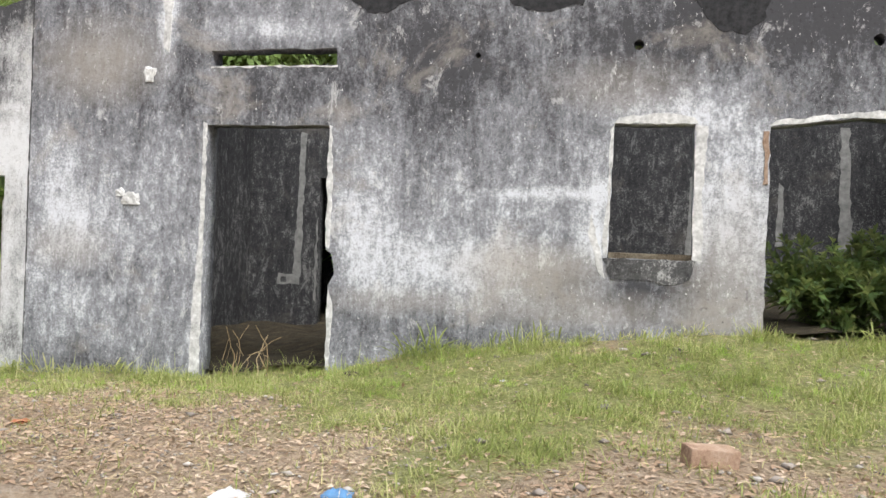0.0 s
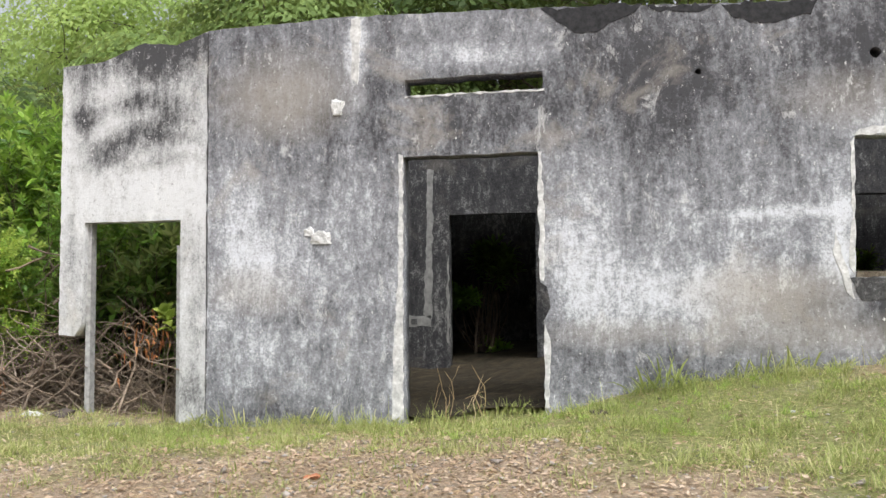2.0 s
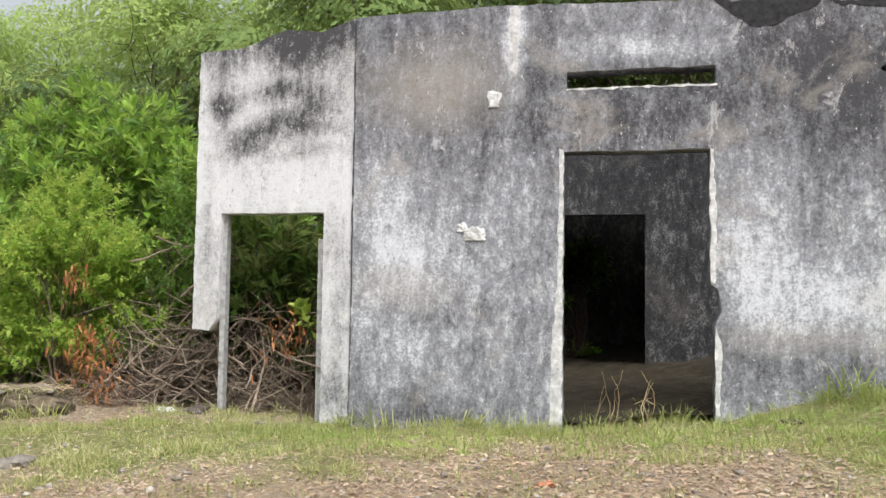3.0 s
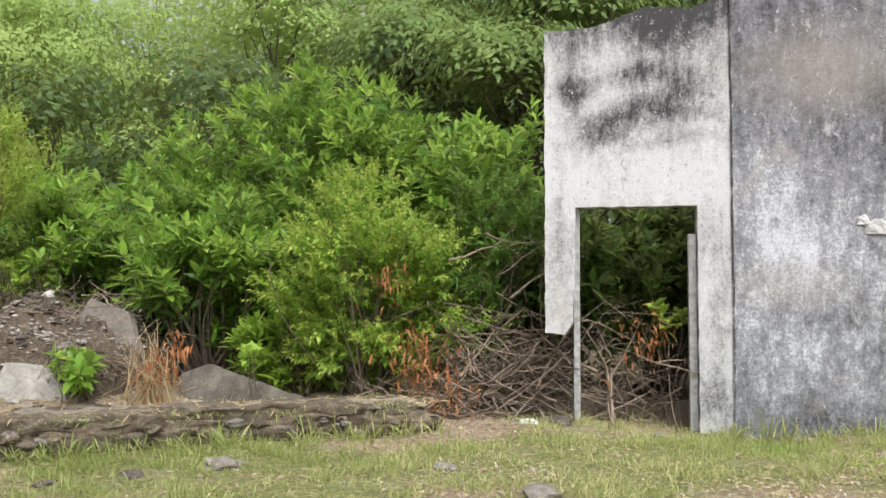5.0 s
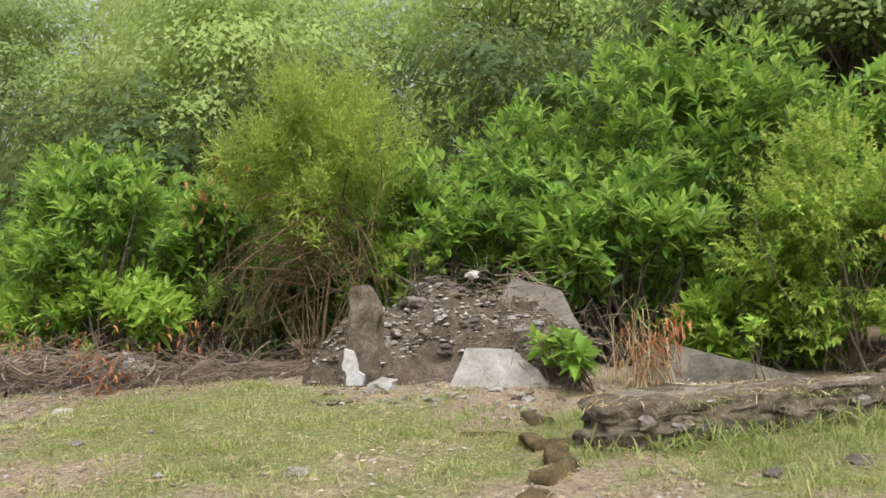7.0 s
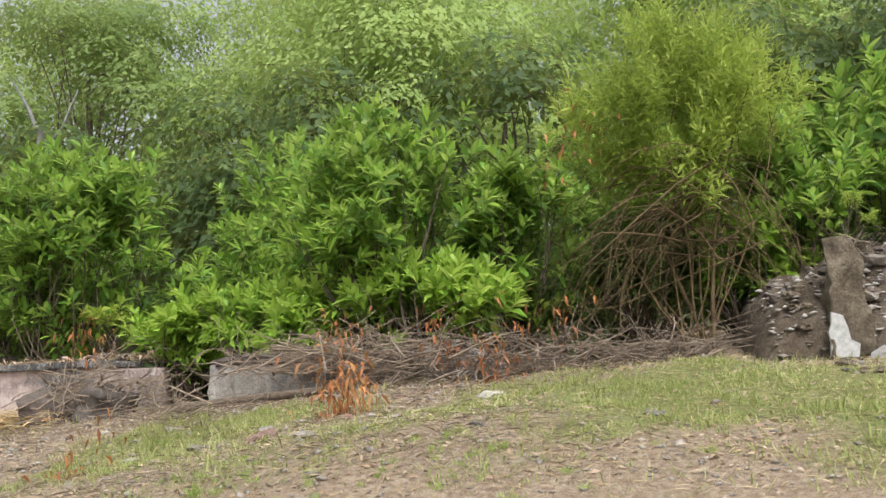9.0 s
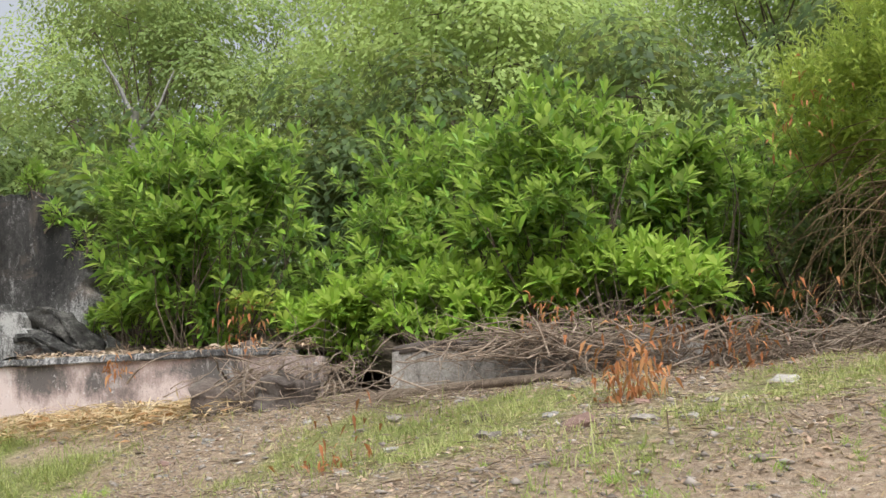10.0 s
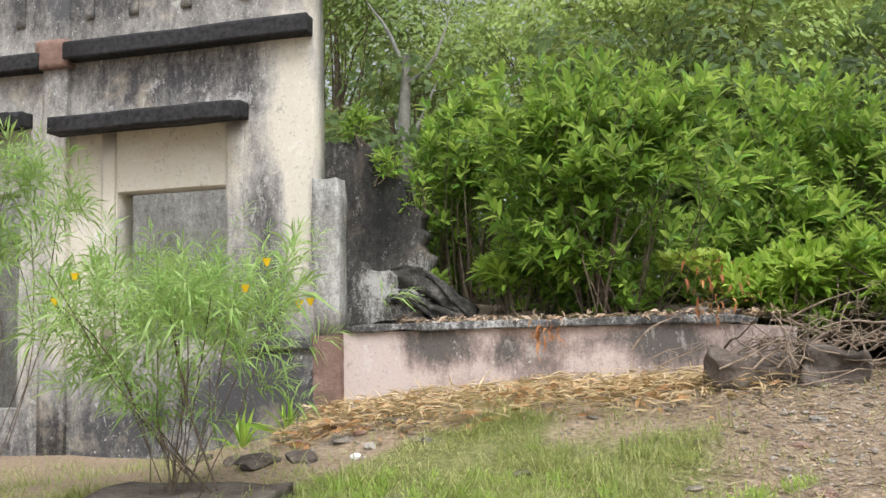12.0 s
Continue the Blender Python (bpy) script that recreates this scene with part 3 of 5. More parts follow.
    bmesh.ops.translate(sill, verts=sill.verts[:], vec=(0.165, FRONT + 0.1, 1.6))
    part("window_sill", sill, KERB, front, "crumbling rusty brick sill")
    side = panel("wall_porch", [(-6.71, 1.17), (-6.56, 1.16), (-6.49, 1.26), (-6.47, 2.165), (-5.54, 2.165), (-5.54, 0.2), (-5.293, 0.2), (-5.293, 3.8), (-5.6, 3.7), (-5.9, 3.74), (-6.3, 3.6), (-6.71, 3.57)],
                 [], FRONT + 0.012, 0.18, WHITEWASH, seed=8, wobble=0.006)
    tagged(side, "whitewashed remnant wall round a doorway, top black with mould", "wall", kind="structure")
    frame_wood = plain("grey weathered wood", (0.33, 0.33, 0.33), 0.85, 0, 0.35, 20)
    door = empty("door_1", (-6.0, 6.76, 0.4), "empty doorway with grey weathered posts", "door frame", kind="structure")
    for x, top, w in ((-6.465, 2.16, 0.05), (-5.575, 1.95, 0.06)):
        bm = block_bm((w, 0.08, top - 0.42), 0.006, 0.006, 5)
        bmesh.ops.translate(bm, verts=bm.verts[:], vec=(x + 6.0, 0.02, 0.02))
        part("door_post", bm, frame_wood, door)
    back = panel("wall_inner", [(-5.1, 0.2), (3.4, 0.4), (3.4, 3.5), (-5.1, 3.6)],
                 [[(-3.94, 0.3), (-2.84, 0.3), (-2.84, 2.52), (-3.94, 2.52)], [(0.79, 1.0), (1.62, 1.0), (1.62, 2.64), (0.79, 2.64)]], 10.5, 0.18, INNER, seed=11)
    tagged(back, "mouldy inner plaster wall with a doorway, darkened for indoor shade", "wall", kind="structure")
    grey = plain("grey cement strip", (0.2, 0.2, 0.195), 0.9, 0, 0.4, 12)
    for i, line in enumerate(([(-4.28, 1.25), (-4.17, 1.2), (-4.16, 2.0), (-4.14, 3.1), (-4.22, 3.12), (-4.24, 2.0)], [(-4.5, 1.1), (-4.18, 1.1), (-4.18, 1.24), (-4.48, 1.25)],
                              [(0.7, 1.2), (0.79, 1.2), (0.79, 2.62), (0.74, 2.6)], [(2.42, 1.6), (2.6, 1.6), (2.52, 2.4), (2.5, 3.2), (2.4, 3.2)],
                              [(1.72, 1.8), (1.8, 1.8), (1.8, 2.5), (1.74, 2.55)], [(-3.98, 0.9), (-3.945, 0.9), (-3.945, 2.0), (-3.97, 1.9)])):
        chip("cement_strip", line, 10.5, grey, back, "grey cement-filled chase", 0.008, 90 + i, 0.07, 0.014)
    chip("switch_hole", [(-4.44, 1.13), (-4.36, 1.13), (-4.36, 1.2), (-4.44, 1.2)], 10.49, BLACKENED, back, "empty black switch box", 0.006, 99, 0.05, 0.004)
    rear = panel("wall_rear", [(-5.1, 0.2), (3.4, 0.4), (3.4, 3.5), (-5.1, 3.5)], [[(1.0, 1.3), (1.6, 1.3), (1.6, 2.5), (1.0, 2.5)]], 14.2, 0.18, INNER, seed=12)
    tagged(rear, "mouldy rear plaster wall, darkened for indoor shade", "wall", kind="structure")
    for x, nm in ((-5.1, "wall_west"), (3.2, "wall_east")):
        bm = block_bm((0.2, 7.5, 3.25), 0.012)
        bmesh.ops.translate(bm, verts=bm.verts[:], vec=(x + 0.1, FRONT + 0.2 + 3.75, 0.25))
        tagged(link_mesh(nm, bm, INNER), "mouldy plaster side wall, darkened for indoor shade", "wall", kind="structure")
    # Earth floor coloured nearly black, so indoor shade sits in its base colour.
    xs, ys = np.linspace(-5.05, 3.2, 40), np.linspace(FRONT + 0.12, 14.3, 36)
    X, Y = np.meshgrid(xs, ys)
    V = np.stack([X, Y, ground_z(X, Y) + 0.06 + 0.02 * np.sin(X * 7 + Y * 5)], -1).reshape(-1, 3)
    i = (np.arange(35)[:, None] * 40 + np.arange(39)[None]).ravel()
    tagged(raw("floor", V, np.stack([i, i + 1, i + 41, i + 40], 1), rough_stuff("floor earth darkened for shade", (0.01, 0.009, 0.006), (0.03, 0.025, 0.016), (0.07, 0.055, 0.035), 6, 0.9), smooth=True), "littered earth floor of the ruin, coloured dark for indoor shade", "floor", kind="structure")
    # Unseen slab added to block the sky; its depth sets the rear room's darkness.
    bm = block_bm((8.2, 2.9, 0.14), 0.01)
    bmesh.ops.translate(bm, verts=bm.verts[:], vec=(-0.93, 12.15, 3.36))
    tagged(link_mesh("ceiling", bm, INNER), "unseen concrete slab added to keep the rear room dark", "ceiling", kind="structure")


ruined_house()


# ---- far house ----
HOUSE_Y = 7.48


def far_house():
    front = panel("wall_house", [(-29, -0.7), (-21.93, -0.6), (-21.93, 4.5), (-29, 4.5)],
                  [[(-23.94, 0.75), (-22.8, 0.75), (-22.8, 2.14), (-23.94, 2.14)], [(-26.4, 0.1), (-25.02, 0.1), (-25.02, 2.2), (-26.4, 2.2)]], HOUSE_Y, 0.25, CREAM, seed=21, wobble=0.004)
    tagged(front, "cream limewashed house front blackened by rain", "wall", kind="structure")

    def ledge(nm, x0, x1, z0, z1, out, mat, lab, tilt=0.0, seed=1):
        bm = block_bm((x1 - x0, out, z1 - z0), 0, 0.012, seed, 5)
        for v in bm.verts:
            if v.co.y < 0:
                v.co.z -= tilt
        bmesh.ops.translate(bm, verts=bm.verts[:], vec=((x0 + x1) / 2, HOUSE_Y - out / 2 + 0.01, z0))
        return part(nm, bm, mat, front, lab)

    ledge("cornice", -24.45, -21.93, 3.44, 3.61, 0.16, SOOT, "projecting cornice black with mould")
    ledge("cornice", -29, -24.74, 3.38, 3.54, 0.16, SOOT, "projecting cornice black with mould", 0, 2)
    ledge("pilaster", -24.74, -24.46, -0.6, 4.5, 0.07, CREAM, "flat plaster pilaster", 0, 3)
    ledge("pilaster_cap", -24.78, -24.42, 3.38, 3.66, 0.13, REDCLAY, "brown moulded cap", 0, 4)
    ledge("sunshade", -24.44, -22.57, 2.72, 2.87, 0.36, SOOT, "thin concrete sunshade black with mould", 0.05, 5)
    ledge("sunshade", -27, -24.9, 2.83, 2.97, 0.34, SOOT, "thin concrete sunshade black with mould", 0.05, 6)
    ledge("plinth_band", -22.72, -21.95, 0.62, 0.72, 0.05, BLACKENED, "dark plinth band", 0, 7)
    for x in (-25.05, -24.25, -23.77, -23.2, -22.6, -22.2):
        ledge("parapet_rib", x - 0.05, x + 0.05, 3.86, 4.3, 0.035, CREAM, "raised parapet rib", 0, int(-x * 10))
    for x0, x1 in ((-24.1, -23.95), (-22.79, -22.62)):
        ledge("window_band", x0, x1, 0.75, 2.7, 0.03, CREAM, "cream window surround", 0, int(-x0 * 7))
    for nm, x, y, w, d in (("wall_house_back", -26.4, 9.8, 4.9, 0.2),):
        bm = block_bm((w, d, 4.6), 0.012)
        bmesh.ops.translate(bm, verts=bm.verts[:], vec=(x, y, -0.5))
        tagged(link_mesh(nm, bm, GREYINNER), "dim grey inner wall of the house", "wall", kind="structure")
    pier = empty("pier", (-21.81, 7.52, 0.0), "broken corner pier, red below and grey above", "pier", kind="structure")
    bm = block_bm((0.25, 0.24, 0.74), 0, 0.012, 31, 4)
    part("pier_base", bm, REDCLAY, pier, "brown-red plastered base")
    bm = block_bm((0.24, 0.22, 1.38), 0, 0.03, 32, 5)
    bmesh.ops.translate(bm, verts=bm.verts[:], vec=(0, 0, 0.74))
    part("pier_shaft", bm, GREYINNER, pier, "grey plaster shaft")
    low = panel("wall_low", [(-21.68, -0.3), (-18.0, -0.2), (-18.0, 0.72), (-18.6, 0.76), (-21.68, 0.76)], [], HOUSE_Y, 0.28, PINKWASH, seed=22, wobble=0.006)
    tagged(low, "low wall of stained faded pink plaster", "wall", kind="structure")
    bm = bar_bm((3.4, 0.34, 0.06), 33, 60, 3, 0.02, 0.012)
    bmesh.ops.translate(bm, verts=bm.verts[:], vec=(-19.98, HOUSE_Y + 0.13, 0.76))
    part("coping", bm, BLACKENED, low, "dark mossy coping")
    ruin = panel("wall_ruin", [(-22.6, 0.3), (-21.0, 0.3), (-21.04, 0.98), (-21.22, 1.1), (-21.2, 1.5), (-21.3, 1.62), (-21.28, 1.95), (-21.45, 2.05), (-21.5, 2.3), (-21.72, 2.32), (-21.8, 2.62), (-22.0, 2.76), (-22.2, 2.7), (-22.6, 2.8)],
                 [], 8.7, 0.3, RUINED, seed=23, wobble=0.04, step=0.06)
    stub = panel("wall_stub", [(-21.68, 0.7), (-20.95, 0.7), (-21.05, 0.95), (-21.25, 1.05), (-21.32, 1.28), (-21.5, 1.3), (-21.68, 1.42)], [], 7.78, 0.25, RUINED, seed=27, wobble=0.03, step=0.05)
    tagged(stub, "broken wall end streaked white and black", "wall", kind="structure")
    tagged(ruin, "broken rear wall black with mould", "wall", kind="structure")


far_house()


# ---- plants ----
def gz(x, y):
    return float(ground_z(x, y))


def blades(rng, pos, axis, length, ratio, droop=0.25):
    """Arrays for lance-shaped leaves of eight triangles, folded along the rib and bent down towards the tip; length is one per leaf."""
    n = len(pos)
    axis = axis / (np.linalg.norm(axis, axis=1, keepdims=True) + 1e-9)
    side = np.cross(axis, np.array([0, 0, 1.0]) + rng.normal(0, 0.3, (n, 3)))
    side /= np.linalg.norm(side, axis=1, keepdims=True) + 1e-9
    nrm = np.cross(side, axis)
    L = np.asarray(length)[:, None]
    W = L * ratio * rng.uniform(0.8, 1.2, (n, 1)) * 0.5
    down = np.array([0, 0, 1.0]) * L * droop * rng.uniform(0.5, 1.5, (n, 1))
    m1, m2 = pos + axis * L * 0.33 - down * 0.1, pos + axis * L * 0.68 - down * 0.45
    rows = [pos, m1 + side * W * 0.9 + nrm * W * 0.35, m1, m1 - side * W * 0.9 + nrm * W * 0.35,
            m2 + side * W * 0.75 + nrm * W * 0.3, m2, m2 - side * W * 0.75 + nrm * W * 0.3, pos + axis * L - down]
    V = np.stack(rows, 1).reshape(-1, 3)
    b = np.arange(n)[:, None] * 8
    quads = ((0, 2, 1), (0, 3, 2), (1, 2, 5), (1, 5, 4), (2, 3, 6), (2, 6, 5), (4, 5, 7), (5, 6, 7))
    return V, np.concatenate([b + np.array([q]) for q in quads], 1).reshape(-1, 3)


def shrub(name, base, centre, size, n_tips, per_tip, leaf, ratio, mat, label, seed, stems=8, droop=0.16, cat="bush", up=0.6, stem_mat=None, group="bushes on the ruin", low=0.06, thick=0.026, old=None, tuft=22, loose=0.15, reach=1.3, spread=1.0):
    """A shrub of many stems; each shoot carries a spiral of leaves, upright and young at its tip, spreading and older
    below, with inner shade put into their darker colour; the crown is lumpy, with gaps.
    """
    rng = np.random.default_rng(seed)
    thing = empty(name, base, label, cat, group)
    c, s, o = np.array(centre, float), np.array(size, float), np.array(base, float)
    subs = max(5, n_tips // tuft)
    heart = rng.normal(0, 1, (subs, 3))
    heart[:, 2] = np.where(rng.uniform(0, 1, subs) < 0.45, np.abs(heart[:, 2]), heart[:, 2])
    heart *= (rng.uniform(0.5, 0.98, subs) / np.linalg.norm(heart, axis=1))[:, None]
    local = rng.normal(0, 1, (n_tips * 3, 3)) * (1, 1, 0.65)
    d = heart[rng.integers(0, subs, n_tips * 3)] + local * loose * 1.15 * float(s.mean()) / s
    tip = c + d * s
    keep = tip[:, 2] > ground_z(tip[:, 0], tip[:, 1]) + low
    tip, d, local = tip[keep][:n_tips], d[keep][:n_tips], local[keep][:n_tips]
    d = d / (np.linalg.norm(d, axis=1, keepdims=True) + 1e-6)
    out = d * 0.35 + local * 0.2 + np.array([0, 0, up]) + rng.normal(0, 0.12, d.shape)
    out /= np.linalg.norm(out, axis=1, keepdims=True)
    n = len(tip)
    u = np.cross(out, np.array([0.31, 0.87, 0.2]))
    u /= np.linalg.norm(u, axis=1, keepdims=True)
    w = np.cross(out, u)
    k = np.arange(per_tip)
    frac = (k + 0.5) / per_tip
    turn = k[None] * 2.4 + rng.uniform(0, 6.28, (n, 1)) + rng.normal(0, 0.3, (n, per_tip))
    tilt = (0.3 + 1.0 * frac[None] ** 0.8 * spread) + rng.normal(0, 0.18, (n, per_tip))
    axis = out[:, None] * np.cos(tilt)[..., None] + (u[:, None] * np.cos(turn)[..., None] + w[:, None] * np.sin(turn)[..., None]) * np.sin(tilt)[..., None]
    pos = tip[:, None] - out[:, None] * (frac * reach * leaf)[None, :, None]
    vigour = rng.uniform(0.7, 1.15, (n, 1))
    size_of = leaf * vigour * (0.5 + 0.75 * np.sin(np.pi * (0.12 + 0.7 * frac)))[None] * rng.uniform(0.8, 1.1, (n, per_tip))
    # Leaves low on the shoot take a darker material that paints the crown's shade.
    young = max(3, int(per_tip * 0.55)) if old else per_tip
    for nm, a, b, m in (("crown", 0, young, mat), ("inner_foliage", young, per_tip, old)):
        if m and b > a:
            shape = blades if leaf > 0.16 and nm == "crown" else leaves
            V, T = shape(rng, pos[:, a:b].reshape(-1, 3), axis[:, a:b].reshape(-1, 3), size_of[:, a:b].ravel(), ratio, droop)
            raw(nm, V - o, T, m, thing, "older leaves, darkened for the shade inside the crown" if nm != "crown" else "")
    paths = [bent_path(rng, rng.normal(0, 0.08, 3) * (1, 1, 0), tip[i] - o, thick * 0.45, 0.003, 0.08) for i in rng.choice(n, min(n, stems * 6), replace=False)]
    V, Fc = tubes(paths, 4)
    tagged(raw("branchwork", V, Fc, stem_mat or BARK, thing, smooth=True), kind="stuff")
    for i in rng.choice(n, min(n, stems), replace=False):
        V, Fc = tubes([bent_path(rng, rng.normal(0, 0.14, 3) * (1, 1, 0), (tip[i] - o) * (0.8, 0.8, 0.85), thick, thick * 0.3, 0.06)], 6)
        raw("stem", V, Fc, stem_mat or BARK, thing, smooth=True)
    return thing


def tree(name, base, height, width, depth, seed, label, leaf=0.2, n=9000, mat=None, low=0.2, group="trees behind the ruin", tiers=30):
    """A tree: leaning tapered trunk, limbs, and a crown of flat-bottomed boughs of drooping sprays, with dark gaps between them."""
    rng = np.random.default_rng(seed)
    thing = empty(name, base, label, "tree", group)
    lean = rng.uniform(-0.6, 0.6)
    V, Fc = tubes([[((0, 0, -0.2), 0.2), ((lean * 0.4, 0, height * 0.25), 0.16), ((lean, 0.1, height * 0.5), 0.11), ((lean * 0.7, 0.1, height * 0.85), 0.03)]], 8)
    raw("trunk", V, Fc, BARK, thing, smooth=True)
    clumps, paths = [], []
    for i in range(tiers):
        a, e = rng.uniform(0, 2 * math.pi), rng.uniform(low, 1.0)
        k = math.sin(math.pi * (0.2 + 0.68 * (e - low * 0.6) / (1 - low * 0.6)))
        q = np.array([math.cos(a) * width * 0.55 * rng.uniform(0.35, 1) * k + lean * e, math.sin(a) * depth * 0.55 * rng.uniform(0.3, 1) * k, height * e - 0.25])
        clumps.append((q, rng.uniform(0.6, 1.35) * width * 0.17))
        paths.append(bent_path(rng, (lean * e * 0.6, 0.05, height * max(0.1, e * 0.55)), q, 0.035, 0.006, 0.1, 4))
        for j in range(3):
            paths.append(bent_path(rng, q, q + rng.normal(0, 1, 3) * (0.7, 0.6, 0.25) * width * 0.14, 0.012, 0.003, 0.1, 3))
    V, Fc = tubes(paths, 5)
    tagged(raw("limbwork", V, Fc, BARK, thing, smooth=True), kind="stuff")
    pos, ax, face = [], [], []
    total = sum(r * r for _, r in clumps)
    for q, r in clumps:
        per = int(n * r * r / total)
        a, f = rng.uniform(0, 2 * math.pi, per), np.sqrt(rng.uniform(0, 1, per))
        lump = 1 + 0.2 * np.sin(a * 3 + seed + r * 9) + 0.14 * np.sin(a * 7 + r * 31)
        dome = 0.85 * np.sqrt(np.clip(1 - f ** 2, 0, 1)) * (1 + 0.2 * np.sin(a * 5 + f * 6))
        rim = np.stack([np.cos(a), np.sin(a), 0 * a], 1)
        nrm = rim * f[:, None] * 1.1 + np.stack([0 * a, 0 * a, 1.05 - 0.75 * f], 1) + rng.normal(0, 0.13, (per, 3))
        p = rim * (f * lump)[:, None] * (1.4, 1.1, 1) + np.stack([0 * a, 0 * a, dome - rng.exponential(0.1, per)], 1)
        pos.append(q + p * r)
        face.append(nrm)
        d = np.cross(nrm, rng.normal(0, 1, (per, 3)))
        d /= np.linalg.norm(d, axis=1, keepdims=True) + 1e-6
        ax.append(d + rim * 0.5 * f[:, None] - np.array([0, 0, 0.45]) * f[:, None])
    V, T = leaflets(rng, np.concatenate(pos), np.concatenate(ax), leaf, 0.5, np.concatenate(face))
    raw("crown", V, T, mat or HAZYLEAF, thing)
    return thing


BROAD = "leafy green shrub with long pointed leaves"
broad = ((-9.2, 9.3, 2.25, 1.7, 1.0, 1.75, 820, 1), (-11.3, 9.2, 1.8, 1.3, 0.9, 1.5, 600, 4), (-7.4, 9.0, 2.1, 0.9, 0.8, 1.5, 400, 5), (-10.1, 7.8, 1.6, 0.85, 0.5, 0.9, 260, 6),
         (-12.0, 8.5, 1.8, 0.7, 0.6, 1.0, 280, 7), (-15.9, 8.1, 1.8, 1.05, 0.7, 1.2, 420, 8), (-14.7, 8.7, 1.8, 0.7, 0.6, 1.0, 260, 9), (-19.4, 8.1, 2.0, 1.05, 0.7, 1.2, 520, 10),
         (-17.3, 10.4, 2.2, 1.3, 0.9, 1.5, 480, 11), (-18.2, 9.3, 1.5, 1.0, 0.5, 0.9, 260, 12), (-16.9, 7.8, 1.15, 0.8, 0.4, 0.5, 240, 13), (-18.0, 7.95, 1.0, 0.6, 0.35, 0.4, 170, 14),
         (-15.4, 7.7, 1.2, 0.8, 0.3, 0.45, 160, 15), (-13.6, 9.8, 2.0, 1.4, 0.8, 1.3, 380, 16), (-21.0, 9.8, 2.1, 0.9, 0.7, 1.4, 300, 17), (-6.7, 8.2, 1.5, 0.7, 0.6, 1.0, 220, 18), (-5.7, 8.4, 1.5, 0.42, 0.5, 1.0, 200, 23), (-9.0, 7.6, 1.0, 0.7, 0.3, 0.45, 170, 24), (-12.6, 8.3, 1.3, 0.6, 0.4, 0.6, 150, 25), (-20.2, 8.2, 1.2, 0.4, 0.25, 0.35, 60, 26))
for x, y, z, sx, sy, sz, n, sd in broad:
    # Bushes east of x = -7 get the darkened leaf colour as painted shade.
    shrub("broadleaf_bush", (x, y, gz(x, y)), (x, y, z), (sx, sy, sz), int(n * 1.35), 12, 0.17, 0.3, (DARKSHADELEAF if x > -7 else LEAF) if z > 1.4 else YOUNGLEAF, BROAD if z > 1.4 else "low leafy plant with bright pointed leaves", sd, old=SHADEDOLDLEAF if z > 1.4 else LEAF, tuft=11, loose=0.19)
shrub("small_leaf_bush", (-8.35, 7.25, gz(-8.35, 7.25)), (-8.3, 7.25, 1.5), (1.0, 0.6, 1.15), 1500, 15, 0.06, 0.5, SMALLLEAF, "yellowish green bush of small rounded leaves", 2, stems=5, thick=0.013, reach=3.5, up=0.3, droop=0.2, tuft=30, old=LEAF)
shrub("small_leaf_bush", (-7.3, 7.6, gz(-7.3, 7.6)), (-7.2, 7.6, 1.9), (0.6, 0.4, 0.9), 400, 13, 0.075, 0.45, SHADEDOLDLEAF, "green bush of small leaves by the broken wall", 31, stems=3, thick=0.012, reach=3.0, up=0.35)


def arching_bush():
    """Fine pale leaves above a fan of brown bent stems, some lying over to the ground."""
    base = (-13.0, 7.55, gz(-13, 7.55))
    thing = shrub("arching_bush", base, (-13.05, 7.7, 2.75), (1.0, 0.7, 0.95), 1250, 15, 0.11, 0.19, SMALLLEAF, "pale green bush with brown arching bare stems", 3, stems=2, stem_mat=BROWNSTEM, thick=0.02, reach=3.0, up=0.8)
    rng = np.random.default_rng(77)
    for i in range(90):
        side = -1 if rng.uniform() < 0.62 else 1
        reach, drop = rng.uniform(0.25, 1.25), rng.uniform(0.05, 1.35)
        start = (rng.normal(0.05, 0.2), rng.normal(0, 0.12), rng.uniform(0.7, 1.7))
        end = np.array([side * reach, rng.uniform(-0.45, 0.3), drop * 0.75])
        V, Fc = tubes([bent_path(rng, start, end, rng.uniform(0.004, 0.01), 0.002, 0.13, 6, 0.25)], 5)
        raw("bare_stem", V, Fc, BROWNSTEM, thing, smooth=True)


arching_bush()
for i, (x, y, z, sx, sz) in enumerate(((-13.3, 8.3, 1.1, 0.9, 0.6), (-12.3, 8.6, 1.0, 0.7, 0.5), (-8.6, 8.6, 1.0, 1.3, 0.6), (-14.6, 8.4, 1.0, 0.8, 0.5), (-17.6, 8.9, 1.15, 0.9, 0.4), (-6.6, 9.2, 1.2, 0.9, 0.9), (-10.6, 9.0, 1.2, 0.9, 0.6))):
    # Shade below the bushes is put into the leaf colour here.
    shrub("undergrowth_bush", (x, y, gz(x, y)), (x, y, z), (sx, 0.45, sz), 170, 12, 0.15, 0.32, DARKSHADELEAF, "undergrowth coloured dark for the shade of the bushes", 400 + i, stems=4, thick=0.012, group="undergrowth")
TREE = "tall spreading tree with light feathery green foliage"
